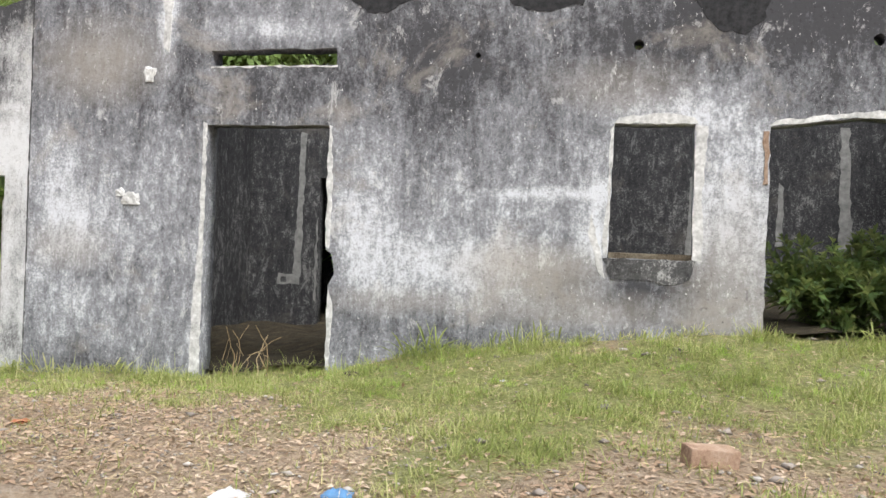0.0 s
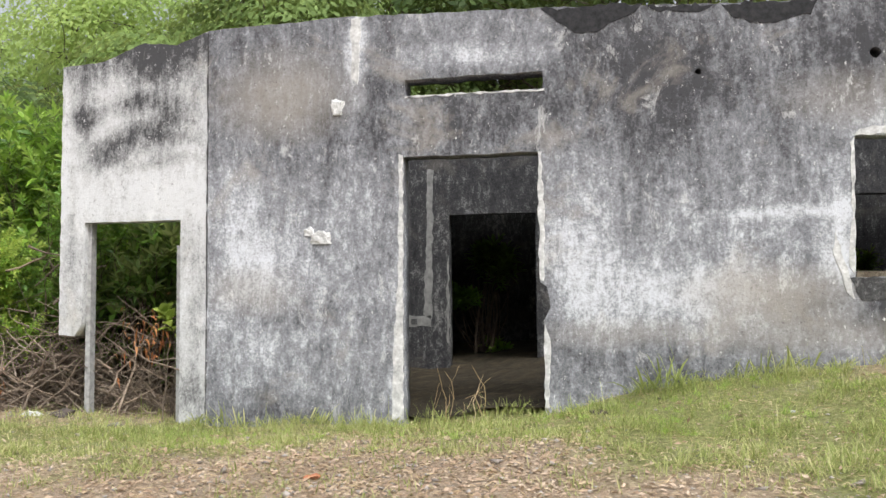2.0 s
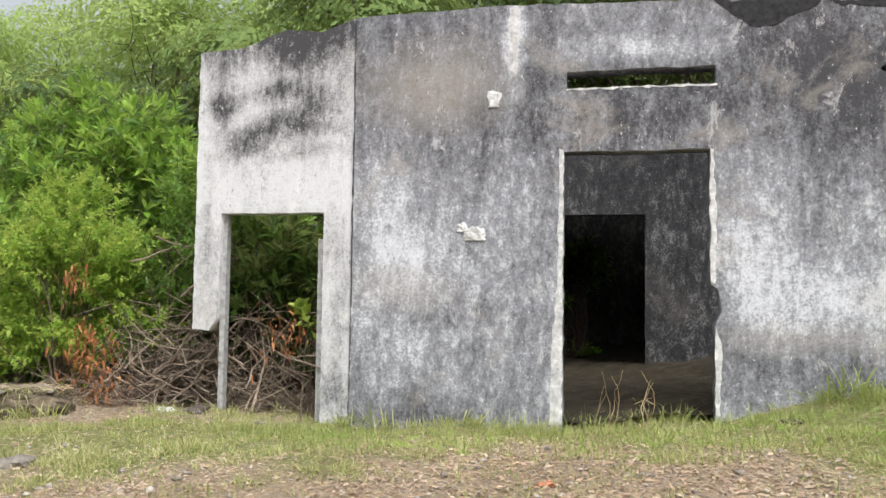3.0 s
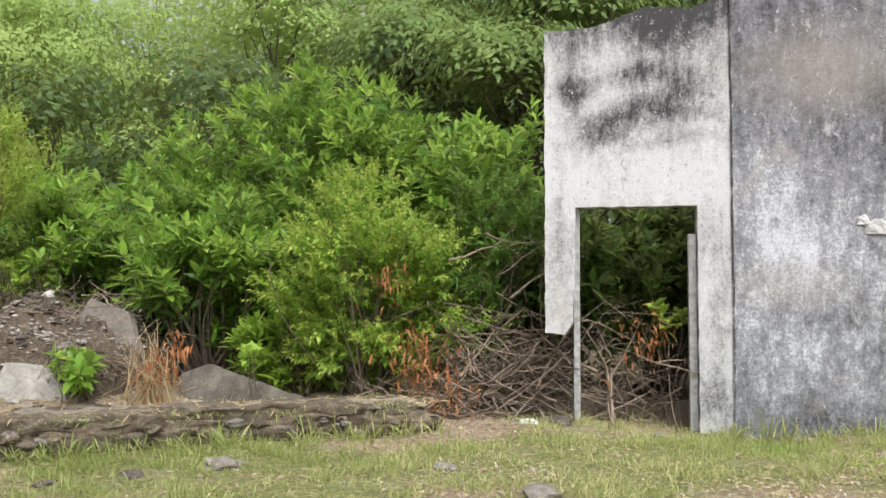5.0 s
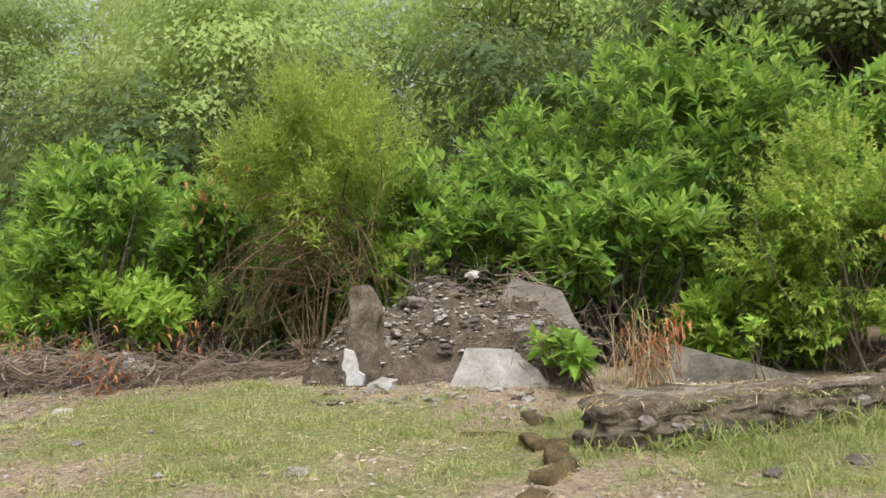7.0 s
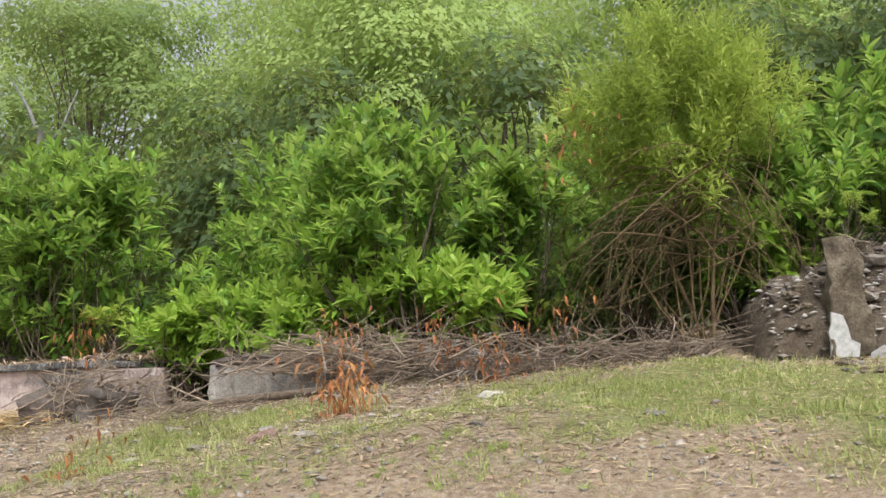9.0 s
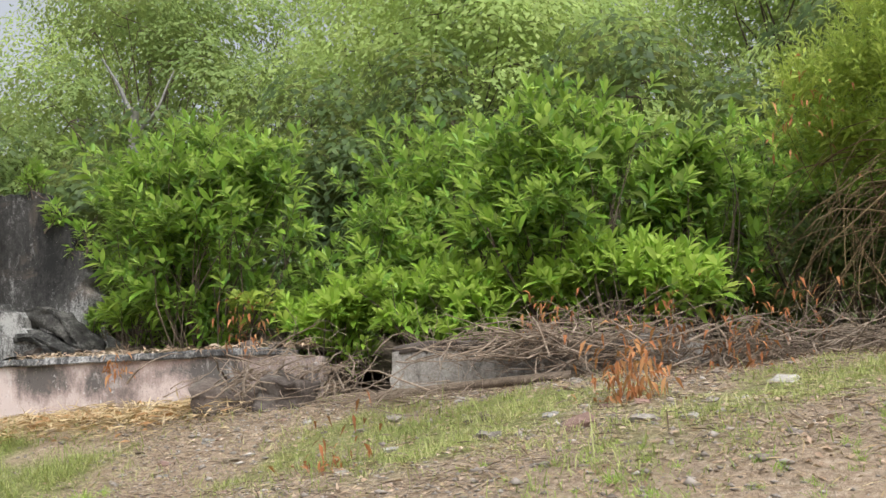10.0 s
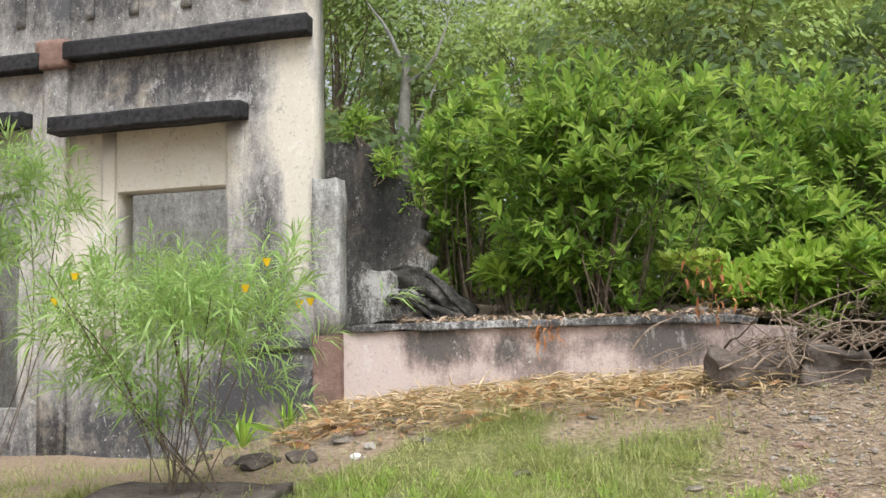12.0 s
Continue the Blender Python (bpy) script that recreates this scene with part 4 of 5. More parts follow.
for i, (x, y, h, w) in enumerate(((-37, 18, 9, 8), (-32, 16, 8.2, 7), (-28, 19, 9.5, 8), (-25, 15.5, 8.4, 6.5), (-21.5, 17.5, 8.2, 7), (-18.5, 15, 6.6, 6.5), (-15.5, 18.5, 7.5, 7), (-12, 16, 6.7, 6.5),
                                  (-9, 18.5, 7.4, 7), (-6.5, 14.8, 7.4, 6), (-3.5, 17.5, 8.5, 7), (0, 18.5, 9, 7), (3.5, 17, 8.5, 7), (8, 18, 9, 8), (-7.6, 12.2, 6.4, 4.2), (-3.2, 15.8, 6.5, 5))):
    # Leaf tone goes by place: shade painted in behind the ruin, mid-tone beside it.
    tree("tree", (x, y, gz(x, y)), h, w, w * 0.7, 120 + i, TREE, leaf=0.12, n=34000 if -29 < x < -5 else 11000, low=0.4, tiers=44, mat=MIDLEAF if -8 < x < -6 or x == -25 else DARKSHADELEAF if x > -7 else HAZYLEAF)
for i, (x, y, h, w) in enumerate(((-23.5, 12.6, 4.3, 4.5), (-20, 13, 4.2, 4.5), (-15, 12.6, 3.9, 4.5), (-12, 12.4, 4.2, 4.5), (-9.2, 12.6, 4.5, 4.5), (-27.5, 14, 4.8, 5), (-22.6, 11.3, 4.4, 3.6), (-17.4, 12.2, 4.2, 4))):
    # Dark band below the canopy: shade put into the leaf colour.
    tree("understorey_tree", (x, y, gz(x, y)), h, w, w * 0.6, 160 + i, "dense understorey tree, its green darkened for shade", leaf=0.16, n=9000, low=0.04, mat=DARKSHADELEAF)


# Overhang added to shade the rooms and slit; leaves also coloured for shade.
tree("tree", (-1.6, 15.0, gz(-1.6, 15)), 6.6, 8.5, 10, 180, "spreading tree leaning over the roofless ruin, leaves darkened for shade", leaf=0.17, n=20000, low=0.62, mat=DARKSHADELEAF)


def far_woods():
    """The wooded rise behind: clumps of leaves, too far to pick apart."""
    rng = np.random.default_rng(9)
    n = 34000
    c = rng.uniform((-62, 22, 0), (30, 31, 1), (900, 3))
    c[:, 2] = rng.uniform(0, 1, 900) * (6.2 + 0.9 * np.sin(c[:, 0] * 0.31) + 0.9 * np.sin(c[:, 0] * 0.9))
    i = rng.integers(0, 900, n)
    d = rng.normal(0, 1, (n, 3))
    V, T = leaves(rng, c[i] + d * (1.3, 0.9, 0.8), rng.normal(0, 1, (n, 3)), 0.65, 0.6, 0.2)
    return raw("far_woods", V, T, DARKSHADELEAF)


tagged(far_woods(), "distant wooded rise of dense green trees", "woods", kind="stuff")
for i, (x, z, n) in enumerate(((-22.0, 2.72, 14), (-21.65, 2.3, 10), (-21.35, 2.0, 9), (-21.15, 1.02, 9))):
    shrub("wall_plant", (x, 8.8, z - 0.06), (x, 8.75, z + 0.18), (0.2, 0.15, 0.2), n, 12, 0.15, 0.28, LEAF, "small leafy plant rooted on top of the ruin", 300 + i, stems=2, group="plants on the ruin wall", thick=0.012)
shrub("doorway_bush", (1.7, 7.35, gz(1.7, 7.35)), (1.75, 7.3, 1.38), (0.6, 0.32, 0.5), 380, 13, 0.12, 0.34, DARKSHADELEAF, "dark green bush growing in the doorway", 51, stems=3, thick=0.012, tuft=12, loose=0.2)
shrub("indoor_bush", (-3.8, 12.6, gz(-3.8, 12.6)), (-3.8, 12.6, 1.6), (0.7, 0.5, 0.95), 170, 12, 0.17, 0.3, LEAF, "green bush growing inside the dark rear room", 52, stems=5)
shrub("indoor_bush", (1.3, 12.8, gz(1.3, 12.8)), (1.3, 12.8, 1.5), (0.5, 0.4, 0.75), 120, 12, 0.15, 0.3, LEAF, "green bush growing inside the dark rear room", 53, stems=5)


def oleander(base, centre, size, n, seed, flowers, stems=7):
    thing = shrub("oleander_bush", base, centre, size, n, 20, 0.16, 0.07, FEATHER, "feathery yellow-flowered oleander bush", seed, stems=stems, droop=0.22, up=0.45, reach=1.1, thick=0.007, stem_mat=BARK, group="oleanders by the house", low=0.38, spread=1.15, tuft=5, loose=0.2)
    rng = np.random.default_rng(seed)
    for i in range(flowers):
        d = rng.normal(0, 1, 3)
        d[1] = -abs(d[1])
        d[2] = abs(d[2]) * 0.6
        q = np.array(centre) + d / np.linalg.norm(d) * np.array(size) * 0.92 - np.array(base)
        bm = bmesh.new()
        bmesh.ops.create_cone(bm, segments=7, radius1=0.008, radius2=0.022, depth=0.035)
        bmesh.ops.translate(bm, verts=bm.verts[:], vec=q)
        part("flower", bm, YELLOW, thing, "yellow trumpet flower")


oleander((-21.45, 4.5, gz(-21.45, 4.5) + 0.08), (-21.45, 4.5, 0.88), (0.93, 0.5, 0.46), 300, 61, 6, 3)
oleander((-23.1, 4.9, gz(-23.1, 4.9)), (-22.75, 4.9, 1.5), (0.6, 0.35, 0.5), 110, 62, 2, 2)


# ---- rubble and stones ----
STONES = []
for i in range(8):
    bm = stone_bm((1.0, 0.85, 0.7), i + 1, 2)
    me = bpy.data.meshes.new("stone")
    bm.to_mesh(me)
    bm.free()
    STONES.append(me)
SKINNED = {}


def stone(place, size, mat, i, parent=None, label="", category="", group="", name="stone", turn=0.0, flat=1.0):
    key = (i % 8, mat.name)
    if key not in SKINNED:
        SKINNED[key] = STONES[i % 8].copy()
        SKINNED[key].materials.append(mat)
    ob = new(name, SKINNED[key])
    ob.location, ob.scale = place, (size, size * 0.9, size * flat)
    ob.rotation_euler = (0.12 * math.sin(i * 3), 0.12 * math.cos(i * 5), turn or i * 1.9)
    if parent:
        ob.parent = parent
    return tagged(ob, label, category, group)


def rubble_heap():
    """A mound of earth and mortar with broken stones lying on it."""
    base = np.array((-11.5, 7.1, gz(-11.5, 7.1)))

    def rise(x, y):
        u = np.clip(1 - ((x + 11.55) / 1.15) ** 2, 0, 1) * np.clip(1 - ((y - 7.5) / 1.1) ** 2, 0, 1)
        return 0.86 * u ** 0.33 * (0.82 + 0.12 * np.sin(x * 7.1 + y * 3) + 0.1 * np.sin(y * 9.7 - x * 4)) - 0.06
    xs, ys = np.linspace(-12.8, -10.3, 64), np.linspace(6.1, 8.4, 56)
    X, Y = np.meshgrid(xs, ys)
    rng = np.random.default_rng(5)
    Z = ground_z(X, Y) + rise(X, Y) + rng.normal(0, 0.025, X.shape)
    V = np.stack([X, Y, Z], -1).reshape(-1, 3) - base
    i = (np.arange(55)[:, None] * 64 + np.arange(63)[None]).ravel()
    heap = empty("rubble_heap", base, "heap of earth and broken mortar with stones", "rubble", kind="stuff")
    raw("mound", V, np.stack([i, i + 1, i + 65, i + 64], 1), EARTH, heap, smooth=True)
    for j in range(190):
        x, y = rng.uniform(-12.5, -10.5), rng.uniform(6.3, 7.7)
        z = float(ground_z(x, y) + rise(x, y))
        stone(np.array((x, y, z - 0.03)) - base, rng.uniform(0.06, 0.17) * (1.5 if j % 9 == 0 else 1), (STONE, DARKSTONE, KERB, DARKSTONE, CEMENT, KERB)[j % 6], j, heap, flat=0.7)
    for j in range(70):
        x, y = rng.uniform(-12.3, -10.7), rng.uniform(5.7, 6.35)
        stone(np.array((x, y, gz(x, y) - 0.01)) - base, rng.uniform(0.04, 0.14), (STONE, CEMENT, KERB)[j % 3], j, heap, flat=0.6)
    n = 1900
    x, y = rng.uniform(-12.6, -10.4, n), rng.uniform(5.7, 8.0, n)
    r = rng.uniform(0.008, 0.035, n)
    c = np.stack([x, y, ground_z(x, y) + rise(x, y) + r * 0.3], 1) - base
    o = np.array([(1, 0, 0), (0, 1, 0), (-1, 0, 0), (0, -1, 0), (0, 0, 0.6), (0, 0, -0.6)], float)
    V = c[:, None] + (o[None] + rng.normal(0, 0.3, (n, 6, 3))) * r[:, None, None] * (1.3, 1, 0.7)
    f = np.array([(0, 1, 4), (1, 2, 4), (2, 3, 4), (3, 0, 4), (1, 0, 5), (2, 1, 5), (3, 2, 5), (0, 3, 5)])
    tagged(raw("mortar_chips", V.reshape(-1, 3), (np.arange(n)[:, None, None] * 6 + f[None]).reshape(-1, 3), GRAVEL, heap), kind="stuff")
    return heap


GRAVEL = leafy("gravel", (0.16, 0.135, 0.115), (0.3, 0.265, 0.235), (0.48, 0.45, 0.42), 0.9, 0.0)
rubble_heap()


PAINT = plain("old white paint", (0.46, 0.46, 0.455), 0.85, 0, 0.3, 25)


def pillar_stub():
    z = gz(-12.2, 6.5)
    thing = empty("pillar_stub", (-12.13, 6.5, z), "broken pillar stub with flaking white paint", "pillar")
    bm = block_bm((0.28, 0.3, 1.36 - z), 0, 0.1, 41, 12, 0.55)
    part("core", bm, KERB, thing, "dark rough masonry")
    ob = panel("paint_patch", [(-0.15, 0.02), (0.02, 0.02), (0.04, 0.09), (-0.02, 0.13), (-0.03, 0.2), (-0.06, 0.28), (-0.12, 0.31), (-0.15, 0.18)], [], -0.165, 0.05, PAINT, thing, "flaking white paint", 0.05, 0.018, 5)
    stone((0.22, -0.2, -0.03), 0.3, CEMENT, 3, thing, "fallen lump of mortar", name="fallen_lump", flat=0.7)

pillar_stub()


DULL = rough_stuff("grimy cement", (0.1, 0.09, 0.08), (0.2, 0.18, 0.16), (0.3, 0.28, 0.25), 4)


# Grey-brown cement, darkened further to paint the bushes' shadow on the long slab.
SHADEDSLAB = rough_stuff("earthy cement darkened for shade", (0.05, 0.044, 0.038), (0.11, 0.1, 0.085), (0.2, 0.185, 0.16), 5)


def slab(outline, y, thick, lean, mat, label, seed, z0):
    """A broken plate of concrete, tipped back."""
    ob = panel("concrete_slab", [(a, b - z0) for a, b in outline], [], 0, thick, mat, None, label, 0.09, 0.009, seed)
    ob.location = (0, y, z0)
    ob.rotation_euler = (-lean, 0, 0)
    return tagged(ob, category="slab", group="broken slabs")


slab([(-11.4, 0.52), (-11.27, 0.92), (-10.9, 0.9), (-10.7, 0.74), (-10.6, 0.58), (-10.36, 0.38), (-11.0, 0.34)], 6.24, 0.09, 0.4, CEMENT, "pale broken concrete slab leaning on rubble", 1, 0.5)
slab([(-11.12, 0.7), (-11.16, 1.2), (-11.02, 1.46), (-10.9, 1.42), (-10.6, 1.32), (-10.42, 0.95), (-10.45, 0.7)], 7.0, 0.1, 0.3, DULL, "grey concrete slab tilted in the heap", 2, 0.7)
slab([(-10.05, 0.45), (-9.98, 0.85), (-9.75, 0.96), (-9.4, 0.84), (-8.9, 0.66), (-8.6, 0.56), (-8.6, 0.42)], 6.8, 0.2, 0.75, SHADEDSLAB, "long broken grey slab sliding from the rubble", 3, 0.5)
stone((-11.33, 7.05, 1.42), 0.15, CEMENT, 3, None, "white chip of plaster on the rubble", "plaster chip", name="plaster_chip")


CAPSTONE = rough_stuff("worn mortar", (0.17, 0.145, 0.11), (0.31, 0.27, 0.215), (0.44, 0.39, 0.33), 9, 1.0)


def stone_kerb():
    """A low broken footing: a rough stone face with a worn mortar top, grown over."""
    a, b = np.array((-10.2, 4.72)), np.array((-7.5, 6.2))
    mid, span = (a + b) / 2, float(np.linalg.norm(b - a))
    z = gz(*mid)
    thing = empty("stone_kerb", (*mid, z), "low mossy stone footing with worn mortar top", "kerb")
    thing.rotation_euler = (0, 0, math.atan2(*(b - a)[::-1]))
    rng = np.random.default_rng(6)
    for k, (zz, dep, dx) in enumerate(((-0.06, 0.44, 0.0), (0.01, 0.43, 0.03), (0.075, 0.42, -0.02))):
        bm = bar_bm((span - 0.08 * k, dep, 0.115), 3 + 5 * k, 150, 5, 0.03, 0.035)
        bmesh.ops.translate(bm, verts=bm.verts[:], vec=(dx, 0.02 * k, zz))
        part("stone_course", bm, (KERB, KERB, KERB)[k], thing, "dark rough course of stone")
    for k, (x0, w) in enumerate(((-0.75, 1.15), (0.75, 1.3))):
        bm = bar_bm((w, 0.2, 0.05), 5 + k, 36, 3, 0.025, 0.014)
        bmesh.ops.translate(bm, verts=bm.verts[:], vec=(x0, 0.06, 0.145))
        part("mortar_cap", bm, CAPSTONE, thing, "worn pale mortar")
    for i in range(60):
        front = i % 2 == 0
        stone((rng.uniform(-span / 2, span / 2) * 0.96, rng.uniform(-0.25, -0.19) if front else rng.uniform(-0.18, 0.18), rng.uniform(-0.04, 0.1) if front else 0.15), rng.uniform(0.04, 0.13), (STONE, KERB, KERB)[i % 3], i, thing, flat=0.75 if front else 0.45)
    n = 900
    p = np.stack([rng.uniform(-span / 2, span / 2, n), rng.uniform(-0.2, 0.2, n), rng.uniform(0.17, 0.2, n)], 1)
    V, T = leaves(rng, p, rng.normal(0, 1, (n, 3)) * (1, 1, 0.3), 0.09, 0.08, 0.1)
    tagged(raw("dry_grass", V, T, STRAW, thing, "dry grass lying on the kerb"), kind="stuff")
    p = np.stack([rng.normal(rng.choice((-0.9, -0.2, 0.4, 1.1), n), 0.12), rng.uniform(-0.22, 0.1, n), np.full(n, 0.15)], 1)
    V, T = leaves(rng, p, rng.normal(0, 0.6, (n, 3)) + (0, -0.2, 0.6), 0.1, 0.07, 0.4)
    tagged(raw("green_grass", V, T, GRASS, thing, "green grass rooted in the kerb"), kind="stuff")


stone_kerb()
MOSSY = rough_stuff("mossy stone", (0.035, 0.03, 0.02), (0.1, 0.075, 0.04), (0.22, 0.15, 0.06), 9)
for i, (x, y, ln, w, h, turn) in enumerate(((-10.37, 3.76, 0.34, 0.1, 0.1, 1.35), (-10.28, 4.12, 0.28, 0.09, 0.08, 1.1), (-10.32, 4.5, 0.32, 0.12, 0.09, 1.75), (-10.5, 4.86, 0.3, 0.12, 0.08, 2.1), (-10.8, 5.1, 0.42, 0.11, 0.06, 0.2), (-10.62, 5.42, 0.26, 0.13, 0.09, 2.2))):
    ob = link_mesh("kerb_stone", bar_bm((ln, w, h), 60 + i, 12, 4, 0.05, 0.03), MOSSY)
    ob.location, ob.rotation_euler = (x, y, gz(x, y) - 0.045), (0.08 * math.sin(i * 4), -0.08, turn)
    tagged(ob, "mossy brown length of broken kerb", "stone", "broken kerb stones")
loose = ((-8.46, 4.65, 0.26, STONE), (-6.6, 4.45, 0.3, STONE), (-6.82, 6.5, 0.2, LIME), (-6.6, 6.62, 0.3, DARKSTONE), (-10.66, 5.7, 0.14, STONE), (-11.0, 3.75, 0.2, STONE), (-10.5, 3.6, 0.24, STONE), (-11.65, 4.1, 0.16, STONE),
         (-2.0, 6.1, 0.15, DARKSTONE), (-0.12, 5.04, 0.12, STONE), (-0.8, 5.68, 0.06, LIME), (0.35, 6.1, 0.1, STONE), (-8.9, 4.4, 0.18, DARKSTONE), (-7.2, 4.9, 0.2, STONE), (-9.3, 4.2, 0.16, DARKSTONE), (-5.9, 6.3, 0.16, STONE), (-4.85, 6.5, 0.1, STONE),
         (-15.7, 5.15, 0.12, CEMENT), (-14.4, 5.7, 0.22, CEMENT), (-15.5, 4.7, 0.26, REDCLAY), (-16.0, 4.9, 0.2, STONE), (-15.2, 4.6, 0.2, STONE), (-16.8, 5.9, 0.18, STONE), (-13.4, 4.6, 0.14, STONE), (-14.2, 4.3, 0.12, STONE), (-16.6, 5.1, 0.12, CEMENT),
         (-21.25, 5.6, 0.3, DARKSTONE), (-21.5, 5.5, 0.35, DARKSTONE), (-21.1, 5.9, 0.22, STONE), (-20.9, 5.6, 0.11, LIME), (-21.3, 6.3, 0.3, REDCLAY), (-20.8, 6.2, 0.18, STONE), (-20.5, 5.8, 0.14, STONE), (-19.8, 5.3, 0.16, DARKSTONE), (-21.7, 6.6, 0.3, DARKSTONE),
         (-18.9, 5.0, 0.12, STONE), (-19.6, 6.6, 0.22, DARKSTONE), (-22.4, 6.3, 0.3, DARKSTONE), (-21.0, 6.0, 0.14, REDCLAY), (-20.85, 5.75, 0.12, CEMENT), (-20.6, 6.1, 0.13, STONE), (-21.4, 5.9, 0.2, REDCLAY), (-21.6, 6.1, 0.16, STONE), (-21.2, 6.6, 0.18, DARKSTONE), (-20.7, 6.6, 0.15, STONE), (-20.4, 6.3, 0.1, CEMENT), (-20.95, 6.4, 0.16, CEMENT), (-21.75, 5.7, 0.24, DARKSTONE))
for i, (x, y, s, m) in enumerate(loose):
    what = {"bare lime edge": "pale chip of lime plaster", "cement": "grey lump of cement", "red plaster": "reddish lump of broken brick"}.get(m.name, "rough grey-brown stone")
    stone((x, y, gz(x, y) - s * 0.12), s, m, i, None, what + " lying on the ground", "stone", "loose stones", flat=0.6)


rng = np.random.default_rng(66)
for i in range(70):
    x, y = rng.uniform(-18.6, -14.6), rng.uniform(4.3, 6.7)
    s = rng.uniform(0.04, 0.15)
    stone((x, y, gz(x, y) - s * 0.12), s, (STONE, KERB, CEMENT, REDCLAY)[i % 4], i, None, ("rough grey-brown stone", "dark stone", "grey lump of cement", "reddish lump of broken brick")[i % 4] + " on bare ground", "stone", "loose stones", flat=0.6)


def brick_thing():
    ob = link_mesh("brick", block_bm((0.23, 0.12, 0.095), 0.008, 0.004, 2), BRICK)
    ob.location, ob.rotation_euler = (0.36, 3.98, gz(0.36, 3.98) - 0.01), (0.03, 0.05, 0.35)
    tagged(ob, "worn reddish clay brick lying on grass", "brick")


brick_thing()


def crumpled(name, place, size, mat, label, cat, seed):
    bm = bmesh.new()
    bmesh.ops.create_grid(bm, x_segments=12, y_segments=10, size=0.5)
    for v in bm.verts:
        n = noise.noise_vector(v.co * 6 + Vector((seed, 0, 0)))
        n.z *= max(0.0, min(1.0, 3 * (0.5 - abs(v.co.x)), 3 * (0.5 - abs(v.co.y))))
        v.co = Vector((v.co.x * size * (1 + 0.18 * n.x), v.co.y * size * 0.7 * (1 + 0.18 * n.y), 0.03 + abs(n.z) * size * 0.35 + 0.12 * size * (0.5 - abs(v.co.x)) * (0.5 - abs(v.co.y)) * 2))
    made = bmesh.ops.extrude_face_region(bm, geom=bm.faces[:])
    for v in (g for g in made["geom"] if isinstance(g, bmesh.types.BMVert)):
        v.co.z -= 0.025
    bmesh.ops.recalc_face_normals(bm, faces=bm.faces[:])
    ob = link_mesh(name, bm, mat)
    ob.location = place
    return tagged(ob, label, cat)


crumpled("crumpled_paper", (-1.66, 3.40, gz(-1.66, 3.40) - 0.02), 0.165, plain("dirty white paper", (0.5, 0.5, 0.51), 0.8, 0, 0.3), "crumpled dirty white paper on the ground", "litter", 1)
crumpled("plastic_bag", (-1.18, 3.4, gz(-1.18, 3.4) - 0.02), 0.12, plain("blue plastic", (0.1, 0.22, 0.4), 0.4, 0, 0.3), "crumpled blue plastic bag on the ground", "litter", 2)
stone((-3.47, 4.37, gz(-3.47, 4.37)), 0.13, rough_stuff("orange tile", (0.3, 0.12, 0.06), (0.48, 0.2, 0.11), (0.55, 0.3, 0.18), 12), 4, None, "orange shard of clay tile", "tile shard", name="tile_shard", flat=0.4)


# ---- plinth remains, blocks and pipe ----
def low_footing():
    thing = panel("wall_footing", [(-17.22, 0.2), (-14.5, 0.25), (-14.55, 0.6), (-15.0, 0.85), (-15.4, 0.74), (-16.2, 0.72), (-17.2, 0.74)], [], 7.1, 0.3, plaster("bare grey plaster", (0.52, 0.5, 0.47), (0.34, 0.32, 0.295), (0.06, 0.055, 0.05), 0.5, (0.3, 0.9), (0.34, 0.29, 0.25)), seed=25, wobble=0.018)
    tagged(thing, "low broken footing wall of grey plaster", "wall", kind="structure")
    bm = bar_bm((1.9, 0.36, 0.07), 8, 40, 4, 0.03, 0.02)
    bmesh.ops.translate(bm, verts=bm.verts[:], vec=(-16.25, 7.27, 0.72))
    part("coping", bm, DARKSTONE, thing, "dark crumbling coping")
    for i, (x, z, s) in enumerate(((-15.1, 0.35, 0.5), (-14.75, 0.42, 0.42), (-15.35, 0.62, 0.36), (-14.95, 0.72, 0.34), (-14.5, 0.42, 0.3))):
        stone((x, 7.0 + 0.03 * i, z), s, DARKSTONE, i + 1, thing, flat=0.75)


low_footing()
for i, (x, y, s, h, tl, m) in enumerate(((-18.42, 6.72, (0.58, 0.35), 0.24, 0.3, DARKSTONE), (-17.92, 6.66, (0.34, 0.36), 0.27, 0.1, DARKSTONE))):
    ob = link_mesh("masonry_block", block_bm((*s, h), 0, 0.09, 50 + i, 7), m)
    ob.location, ob.rotation_euler = (x, y, gz(x, y) - 0.04), (0.05, tl * 0.4, 0.25 - 0.4 * i)
    tagged(ob, "dark fallen block of masonry under sticks", "masonry block", "fallen blocks")
V, Fc = tubes([[((-17.22, 6.6, gz(-17.22, 6.6) + 0.04), 0.035), ((-16.5, 6.58, gz(-16.5, 6.58) + 0.05), 0.035), ((-15.7, 6.55, gz(-15.7, 6.55) + 0.045), 0.034)]], 10)
tagged(raw("fallen_pole", V, Fc, BARK, smooth=True), "rusty brown pole lying by the footing", "pole")
for i, (x, s) in enumerate(((-18.75, 0.34), (-18.45, 0.26), (-19.1, 0.2), (-20.4, 0.2), (-20.9, 0.16), (-20.0, 0.14))):
    stone((x, 7.66, 0.79), s, DARKSTONE if i != 4 else LIME, i + 3, None, "stone lying on the low wall", "stone", "stones on the low wall", flat=0.6)


